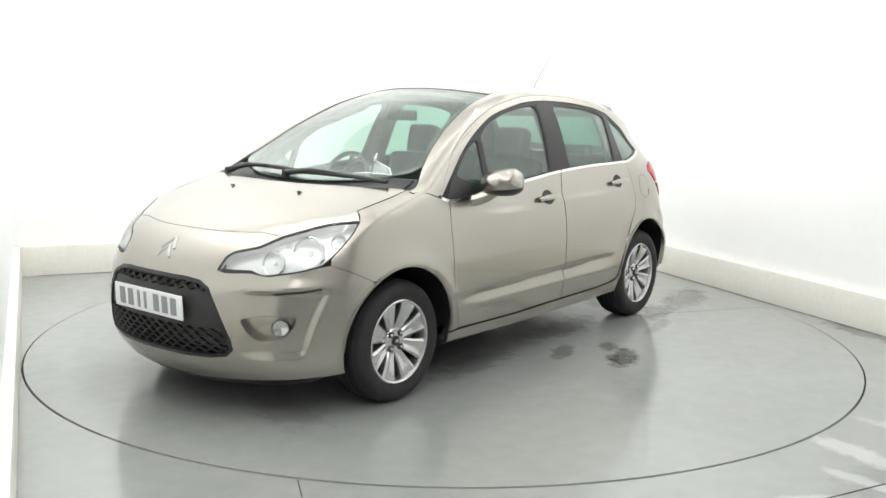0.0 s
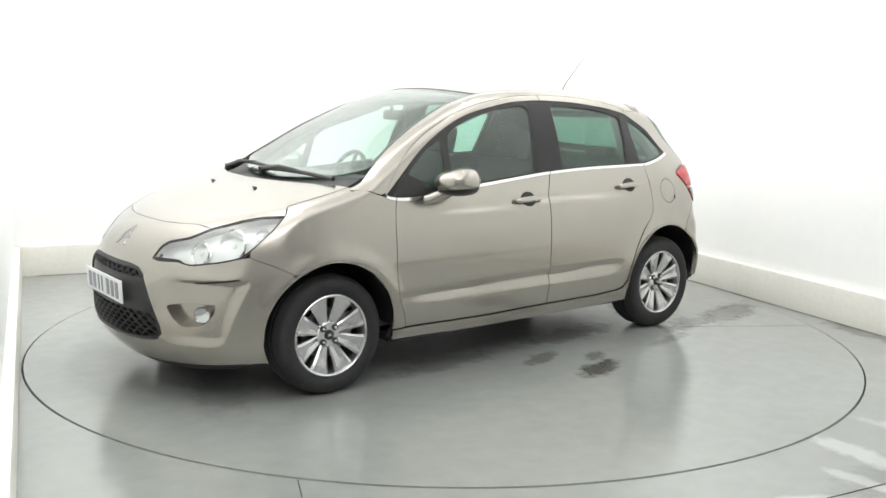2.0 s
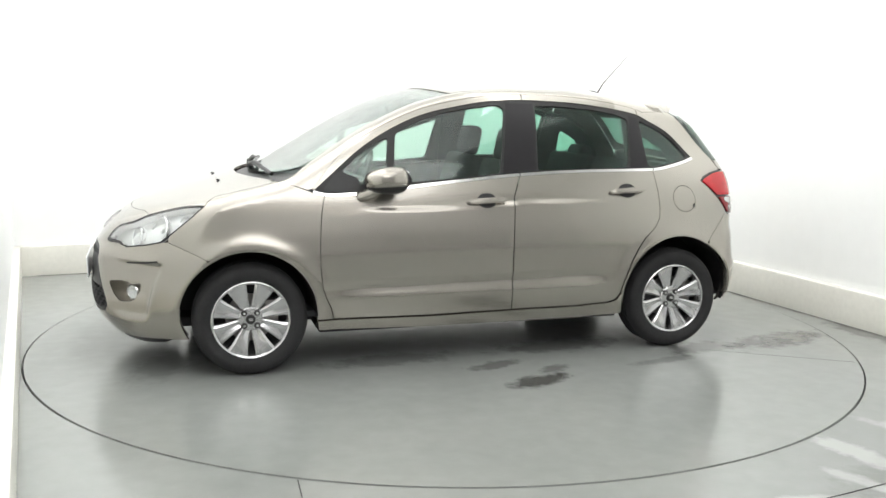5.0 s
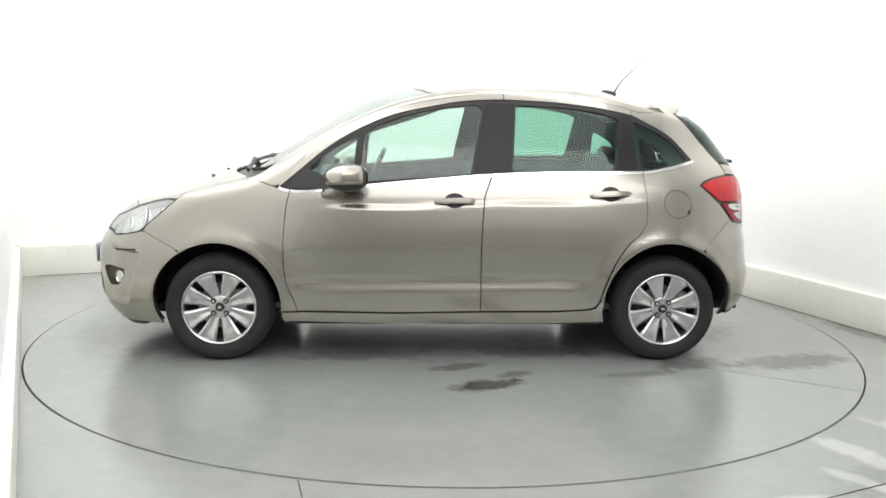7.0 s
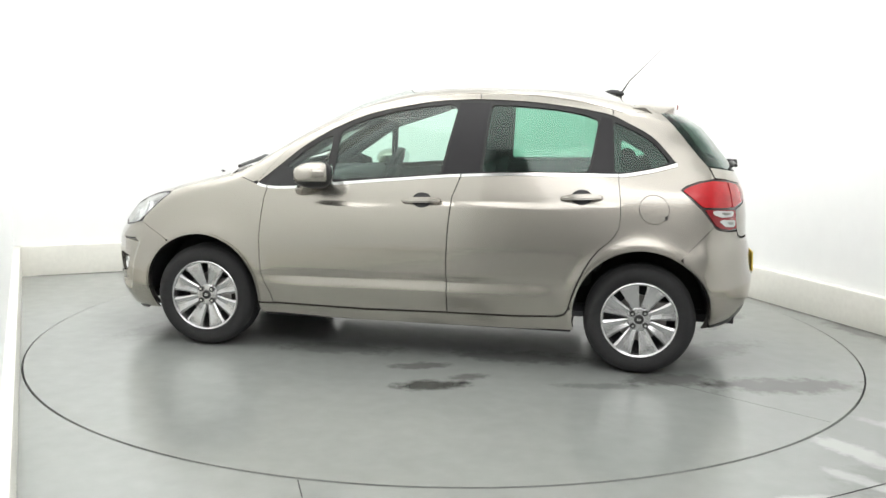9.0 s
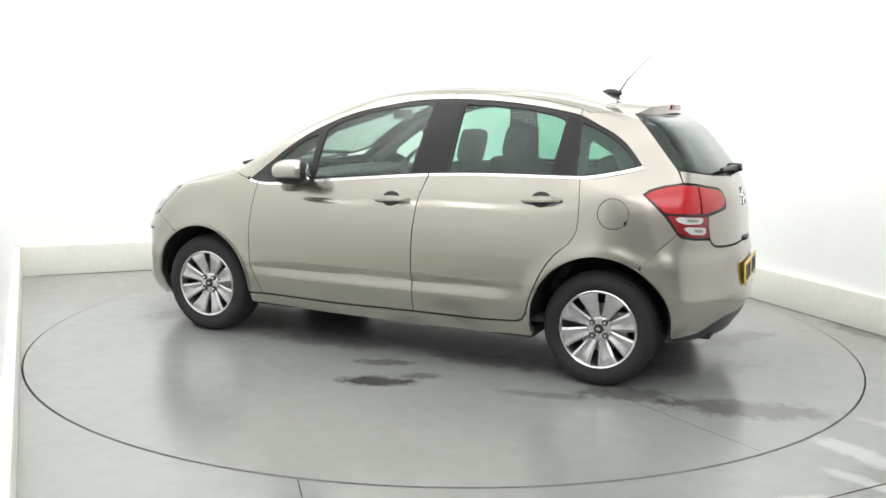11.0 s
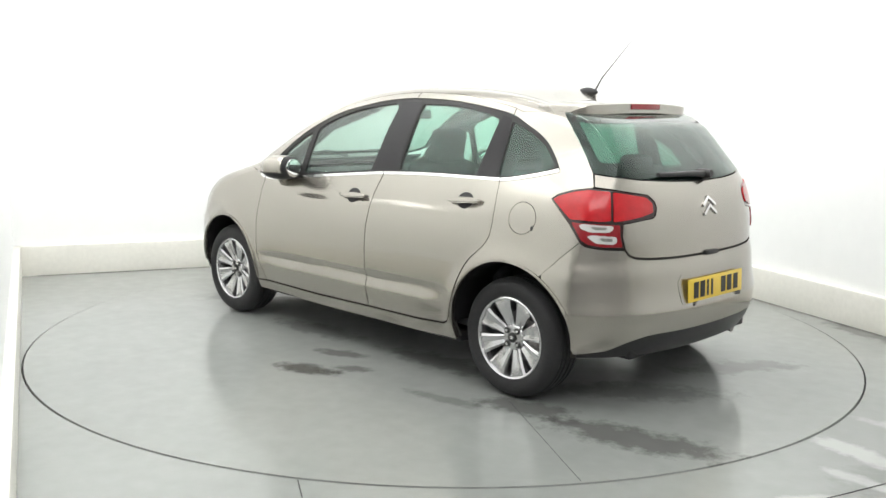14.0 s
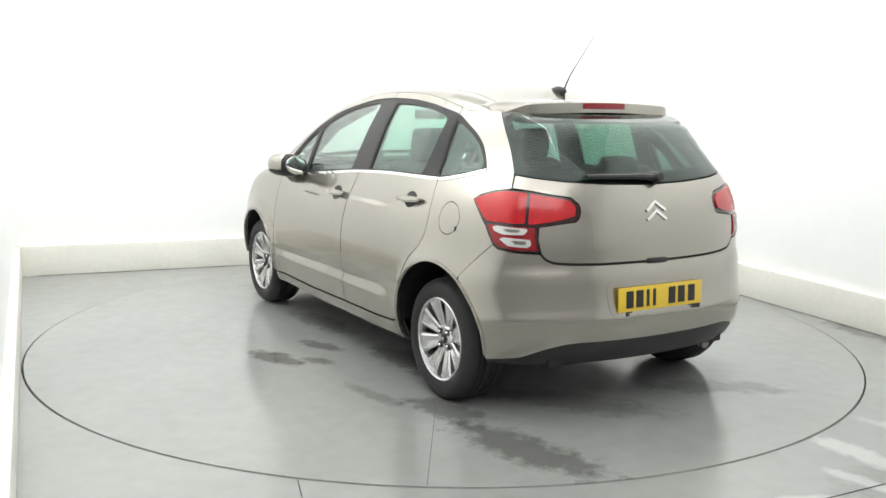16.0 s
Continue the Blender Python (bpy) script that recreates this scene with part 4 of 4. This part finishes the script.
    spoiler = part("spoiler", bm, PAINT, car, "body-coloured roof spoiler", 50)
    part("brake_light", box(.014, .26, .030, Matrix.Translation((1.410, 0, 1.418)), .005), DARK_RED, spoiler, "slim red third brake light")

    def side(flip):
        full = [(1.455, .990), (1.491, 1.012), (1.56, 1.034), (1.642, 1.046), (1.745, 1.041), (1.806, 1.031), (1.943, 1.012), (1.982, .985), (1.990, .955), (1.980, .924), (1.965, .911),
                (1.89, .903), (1.80, .889), (1.797, .833), (1.811, .774), (1.709, .776), (1.63, .789), (1.606, .806), (1.556, .883), (1.50, .945)]
        lamp_ = panel("tail_lamp", full, LAMP_BODY, car, seam=.001, lift=-.002, thick=.03, gap=.04, edge=.02, label="large red tail lamp with clear lower panes", flip=flip)
        pieces = (("brake_lens", [(1.462, .988), (1.495, 1.007), (1.565, 1.028), (1.642, 1.040), (1.742, 1.035), (1.744, .900), (1.70, .896), (1.60, .900), (1.558, .900), (1.51, .945)], RED),
                  ("side_lens", [(1.748, 1.034), (1.806, 1.025), (1.932, 1.006), (1.968, .975), (1.968, .932), (1.89, .912), (1.80, .898), (1.750, .893)], RED),
                  ("lower_lens", [(1.560, .896), (1.70, .892), (1.788, .887), (1.789, .833), (1.802, .780), (1.71, .781), (1.635, .794), (1.609, .811)], DARK_RED))
        for k, o, mat in pieces:
            panel(k, rounded(o, .01, 2), mat, lamp_, seam=.004, lift=.005, thick=.008, gap=.035, edge=.018, flip=flip)
        for k, o in (("reversing_lens", [(1.60, .882), (1.62, .888), (1.748, .880), (1.752, .868), (1.735, .852), (1.65, .852), (1.61, .865)]), ("indicator_lens", [(1.635, .832), (1.655, .840), (1.765, .832), (1.770, .808), (1.755, .797), (1.675, .803)])):
            w = panel(k, rounded(o, .008, 2), LENS_WHITE, lamp_, seam=0, lift=.008, thick=.006, gap=.03, edge=.015, flip=flip)
            panel("lens_bulb", [(q[0] * .45 + .55 * np.mean([a for a, _ in o]) + .012, q[1] * .4 + .6 * np.mean([b for _, b in o])) for q in o], STEEL, w, seam=0, lift=.0085, thick=.002, gap=.03, edge=.01, flip=flip)

    both_sides(side)


front_end()
bonnet()
top()
rear_end()


def wipers():
    def blade(name, foot, tip, pivot, over=crown, lift=.02):
        n = 14
        xy = [(foot[0] + (tip[0] - foot[0]) * k / n, foot[1] + (tip[1] - foot[1]) * k / n) for k in range(n + 1)]
        p = over([a for a, _ in xy], [b for _, b in xy])
        p = p + slope(p) * lift
        bm = tube([tuple(q) for q in p], [.011] * (n + 1), 8)
        q = over([pivot[0]], [pivot[1]])
        q = (q + slope(q) * .012)[0]
        mid = p[n // 2]
        bm = blend(bm, tube([tuple(q), tuple((q * .5 + mid * .5) + np.array([0, 0, .02])), tuple(mid + np.array([0, 0, .006]))], [.016, .013, .008], 8), tube([tuple(q - np.array([0, 0, .02])), tuple(q + np.array([0, 0, .014]))], [.02, .018], 10))
        part(name, bm, BLACK, car, "black wiper arm and blade")
    blade("front_wiper", (-1.09, -.60), (-1.135, .02), (-1.14, .08))
    blade("front_wiper", (-1.125, -.05), (-1.03, .60), (-1.09, .62))
    bm = tube([(1.752, .06, 1.092), (1.748, -.06, 1.100), (1.730, -.36, 1.104)], [.018, .014, .010], 8)
    bm = blend(bm, tube([(1.715, .04, 1.09), (1.745, .04, 1.092), (1.785, .04, 1.098)], [.030, .028, .020], 12))
    part("rear_wiper", bm, BLACK, car, "short black rear wiper")


wipers()


def door_mirror(flip):
    """A rounded shell on a short foot, with a dark lower half and a glass at the back."""
    def cup(x0, sx, sy, sz, cut_z=None):
        bm = bmesh.new()
        bmesh.ops.create_uvsphere(bm, u_segments=28, v_segments=16, radius=1)
        for v in bm.verts:
            x, y, z = v.co
            v.co = (x0 + sx * (math.copysign(abs(x) ** .75, x) if x < 0 else x * .42), sy * math.copysign(abs(y) ** .8, y), sz * math.copysign(abs(z) ** .85, z) * (1 - .16 * y))
        return bm
    at = Matrix.Translation((-.508, -.888, 1.022)) @ pose(0, 0, 0, -5, 0, 22)
    head = cup(0, .150, .110, .070)
    low = cup(0, .153, .1125, .073)
    bmesh.ops.bisect_plane(low, geom=low.verts[:] + low.edges[:] + low.faces[:], plane_co=(0, 0, -.038), plane_no=(0, 0, 1), clear_outer=True)
    rim = cup(0, .1525, .112, .0725)
    bmesh.ops.bisect_plane(rim, geom=rim.verts[:] + rim.edges[:] + rim.faces[:], plane_co=(.028, 0, 0), plane_no=(-1, 0, 0), clear_outer=True)
    back = bmesh.new()
    bmesh.ops.create_uvsphere(back, u_segments=24, v_segments=10, radius=1)
    for v in back.verts:
        v.co = (.058 + v.co.x * .008, v.co.y * .090, v.co.z * .056)
    foot = tube([(-.655, -.790, .925), (-.635, -.815, .932), (-.60, -.845, .950), (-.565, -.875, .98)], [.032, .032, .032, .034], 12)
    for b in (head, low, back, rim):
        bmesh.ops.transform(b, matrix=at, verts=b.verts)
    for b in (head, low, back, foot, rim):
        if flip:
            bmesh.ops.scale(b, vec=(1, -1, 1), verts=b.verts)
    m = part("door_mirror", head, PAINT, car, "body-coloured door mirror with a black lower half")
    part("mirror_base", low, BLACK, m, "", 60)
    part("mirror_rim", rim, BLACK, m, "", 60)
    part("mirror_foot", foot, PAINT, m)
    part("mirror_pane", back, MIRROR, m, "mirror glass")


both_sides(door_mirror)


def wheel(hx, flip, spin):
    """A tyre with tread grooves, an eight-spoke rim, four nuts, a cap and the brake behind; its axle lies along y, outside towards -y."""
    w = new("wheel")
    w.parent = car
    tagged(w, "silver eight-spoke alloy wheel with a black tyre")
    prof = [(.205, -.088), (.222, -.102), (.262, -.108), (.288, -.100), (.303, -.084), (.311, -.060)]
    for y in (-.05, -.018, .018, .05):
        prof += [(.313, y - .008), (.306, y - .006), (.306, y + .006), (.313, y + .008)]
    prof += [(.311, .060), (.303, .084), (.288, .100), (.262, .108), (.222, .102), (.205, .088)]
    prof = [(.2 + (r - .205) * .885, y) for r, y in prof]
    part("tyre", lathe(prof, 72, closed=True), RUBBER, w, "black road tyre", 35)
    rim = lathe([(.203, -.090), (.2045, -.097), (.199, -.101), (.191, -.096), (.186, -.078), (.183, -.05), (.178, .06), (.200, .09), (.206, .09), (.19, .055), (.195, -.05)], 72, closed=True)
    wheel_rim = part("rim", rim, SILVER, w, "silver rim", 40)
    n = 8
    for k in range(n):
        bm = bmesh.new()
        rows = []
        for r, half, y, d in ((.030, .019, -.060, .03), (.062, .0235, -.064, .034), (.10, .031, -.074, .032), (.145, .041, -.086, .03), (.176, .050, -.092, .03), (.194, .060, -.091, .022)):
            rows.append([bm.verts.new(q) for q in ((r, y + d, -half), (r, y + .006, -half), (r, y, -half * .72), (r, y + .007, 0), (r, y, half * .72), (r, y + .006, half), (r, y + d, half))])
        for a, b in zip(rows, rows[1:]):
            for i in range(7):
                bm.faces.new((a[i], a[(i + 1) % 7], b[(i + 1) % 7], b[i]))
        bm.faces.new(rows[0])
        bm.faces.new(rows[-1])
        bmesh.ops.transform(bm, matrix=pose(0, 0, 0, 0, 360 / n * (k + .5) + spin, 0), verts=bm.verts)
        part("spoke", bm, SILVER, wheel_rim, "", 28)
    part("hub", lathe([(.001, -.066), (.030, -.068), (.058, -.066), (.066, -.058), (.068, -.03), (.001, -.03)], 40), SILVER, wheel_rim)
    part("centre_cap", lathe([(.001, -.0765), (.016, -.076), (.024, -.073), (.027, -.064), (.001, -.062)], 28), BLACK, w, "dark round centre cap")
    for k in (-1, 1):
        part("cap_mark", box(.022, .002, .005, pose(0, -.0768, .004 * k, 0, 0, 0), .001), CHROME, w)
    for k in range(4):
        a = radians(45 + 90 * k + spin)
        part("wheel_nut", lathe([(.001, -.078), (.007, -.078), (.009, -.073), (.0115, -.072), (.0115, -.06), (.001, -.06)], 12, Matrix.Translation((.047 * math.cos(a), 0, .047 * math.sin(a)))), CHROME, w)
    for k in range(4):
        a = radians(45 + 90 * k + spin)
        # Proud dark disc, coloured for the shade inside a nut pocket.
        part("nut_pocket_shade", lathe([(.001, -.0745), (.0145, -.0745), (.0155, -.070), (.0155, -.05), (.001, -.05)], 16, Matrix.Translation((.047 * math.cos(a), 0, .047 * math.sin(a)))), GAP, wheel_rim)
    part("brake_disc", lathe([(.001, -.022), (.125, -.022), (.125, -.006), (.001, -.006)], 40), STEEL, w)
    part("brake_caliper", box(.07, .06, .13, Matrix.Translation((.11, -.015, .03)), .012), STEEL, w)
    part("wheel_barrel", lathe([(.001, .0), (.19, .0), (.19, .01), (.001, .01)], 40), UNDER, w)
    w.matrix_basis = Matrix.Translation((hx, -.722, .2955)) if not flip else Matrix.Translation((hx, .722, .2955)) @ pose(0, 0, 0, 0, 0, 180)
    return w


for hx in HUBS:
    for flip in (False, True):
        wheel(hx, flip, 0 if hx < 0 else 4)


def underside():
    for (cx, cz, r) in (ARCH_F, ARCH_R):
        for k in (-1, 1):
            bm = bmesh.new()
            n = 30
            rings = []
            rim = arc(cx, cz, r - .004, 0, 180, n)
            skin = flank([a for a, _ in rim], [b for _, b in rim])[:, 1] + .014
            for y, rr in ((None, r - .004), (.70, r - .004), (.56, r - .01), (.56, .02)):
                ring = arc(cx, cz, rr, 0, 180, n)
                rings.append([bm.verts.new((ring[i][0], k * (-skin[i] if y is None else min(y, -skin[i] - .02)), ring[i][1])) for i in range(n + 1)])
            for a, b in zip(rings, rings[1:]):
                for i in range(n):
                    bm.faces.new((a[i], a[i + 1], b[i + 1], b[i]))
            bmesh.ops.solidify(bm, geom=bm.faces[:], thickness=.004)
            part("wheel_arch_liner", bm, UNDER, car, "black wheel arch liner")
    bm = blend(box(1.75, 1.56, .05, Matrix.Translation((0, 0, .225)), .01), box(.62, 1.08, .05, Matrix.Translation((1.2, 0, .27)), .01), box(.75, 1.08, .05, Matrix.Translation((-1.25, 0, .24)), .01),
               box(.24, .86, .05, Matrix.Translation((-1.68, 0, .21)), .01), box(.26, 1.1, .05, Matrix.Translation((1.62, 0, .27)), .01),
               tube([(-1.233, -.7, .30), (-1.233, .7, .30)], [.03, .03], 10), tube([(1.233, -.7, .30), (1.233, .7, .30)], [.045, .045], 10))
    part("underbody", bm, UNDER, car, "dark underbody")


underside()


def seat(x, y, back_only=False):
    st = new("front_seat" if not back_only else "rear_seat")
    st.parent = car
    tagged(st, "dark cloth seat with a headrest")
    wide = .47 if not back_only else .60
    if not back_only:
        part("cushion", box(.50, wide, .16, Matrix.Translation((x - .10, y, .50)) @ pose(0, 0, 0, 0, 6, 0), .05, 4), CLOTH, st)
        part("seat_base", box(.42, wide * .8, .22, Matrix.Translation((x - .08, y, .34)), .02), BLACK, st)
    bm = box(.13, wide, .60, Matrix.Translation((x + .20, y, .80)) @ pose(0, 0, 0, 0, 16, 0), .055, 4)
    part("backrest", bm, CLOTH, st)
    low = .125 if back_only else 0
    part("headrest", box(.10, .235, .195, Matrix.Translation((x + .305, y, 1.18 - low)) @ pose(0, 0, 0, 0, 12, 0), .05, 5), CLOTH, st)
    for k in (-.06, .06):
        part("headrest_post", tube([(x + .275, y + k, 1.05 - low), (x + .305, y + k, 1.16 - low)], [.007, .007], 8), CHROME, st)


def cabin():
    for y in (-.36, .36):
        seat(.03, y)
        seat(.83, y * .95, True)
    part("rear_bench", box(.50, 1.25, .16, Matrix.Translation((.72, 0, .50)), .05, 3), CLOTH, car, "dark cloth rear bench")
    part("cabin_floor", box(2.5, 1.5, .03, Matrix.Translation((.25, 0, .30)), 0), TRIM, car, "dark cabin floor")
    part("parcel_shelf", box(.46, 1.10, .03, Matrix.Translation((1.36, 0, .97)), .008), TRIM, car, "dark parcel shelf")
    dash = box(.42, 1.40, .24, Matrix.Translation((-.72, 0, .86)) @ pose(0, 0, 0, 0, -8, 0), .07, 4)
    dash = blend(dash, box(.38, 1.30, .05, Matrix.Translation((-.90, 0, .952)) @ pose(0, 0, 0, 0, -6, 0), .02, 3), box(.30, .26, .34, Matrix.Translation((-.55, 0, .66)) @ pose(0, 0, 0, 0, -18, 0), .04, 3))
    part("dashboard", dash, TRIM, car, "dark moulded dashboard")
    bm = bmesh.new()
    n, k = 36, 10
    m = Matrix.Translation((-.42, .36, .945)) @ pose(0, 0, 0, 0, -66, 0)
    rings = [[bm.verts.new(m @ Vector(((.178 + .015 * math.cos(2 * math.pi * j / k)) * math.cos(2 * math.pi * i / n), (.178 + .015 * math.cos(2 * math.pi * j / k)) * math.sin(2 * math.pi * i / n), .015 * math.sin(2 * math.pi * j / k)))) for j in range(k)] for i in range(n)]
    for i in range(n):
        a, b = rings[i], rings[(i + 1) % n]
        for j in range(k):
            bm.faces.new((a[j], a[(j + 1) % k], b[(j + 1) % k], b[j]))
    st = part("steering_wheel", bm, TRIM, car, "dark steering wheel with a pale centre spoke")
    part("steering_boss", box(.13, .13, .05, m @ Matrix.Translation((0, 0, -.02)), .02, 3), TRIM, st)
    for a in (0, 180, 270):
        part("steering_spoke", box(.12, .03, .015, m @ pose(0, 0, 0, 0, 0, a) @ Matrix.Translation((.11, 0, -.008)), .005), SILVER if a == 270 else TRIM, st)
    part("rear_view_mirror", box(.03, .22, .06, Matrix.Translation((-.30, 0, 1.345)), .012, 3), BLACK, car, "black rear-view mirror")
    part("mirror_stem", tube([(-.33, 0, 1.40), (-.31, 0, 1.355)], [.010, .010], 8), BLACK, car)
    for k in (-1, 1):
        part("pillar_lining", tube([(-.86, k * .66, 1.0), (-.45, k * .585, 1.27), (-.05, k * .535, 1.395)], [.035, .03, .025], 10), TRIM, car)
        part("pillar_lining", box(.10, .035, .42, Matrix.Translation((.27, k * .655, 1.22)) @ pose(0, 0, 0, -22 * -k, 0, 0), .012), TRIM, car)


cabin()


# ---- motion: the turntable carries the car round ----
TURN = [(0, 51.65), (.5, 48.34), (1, 44.99), (1.5, 41.61), (2, 38.21), (2.5, 34.79), (3, 31.35), (3.5, 27.91), (4, 24.45), (5.2, 16.1), (6.5, 7.05), (7, 3.56), (7.5, .08), (8, -3.41), (8.5, -6.9), (9, -10.37),
        (10.2, -18.7), (11.5, -27.68), (12, -31.13), (12.5, -34.57), (13, -38.02), (13.5, -41.46), (14, -44.91), (14.5, -48.37), (15, -51.84), (15.5, -55.34), (16, -58.85)]
CAR_ON_DISC = pose(-.0449, .0725, .003)


def motions():
    walk(turntable, [(t, pose(0, 0, 0, 0, 0, a)) for t, a in TURN])
    walk(car, [(t, pose(0, 0, 0, 0, 0, a) @ CAR_ON_DISC) for t, a in TURN])


motions()
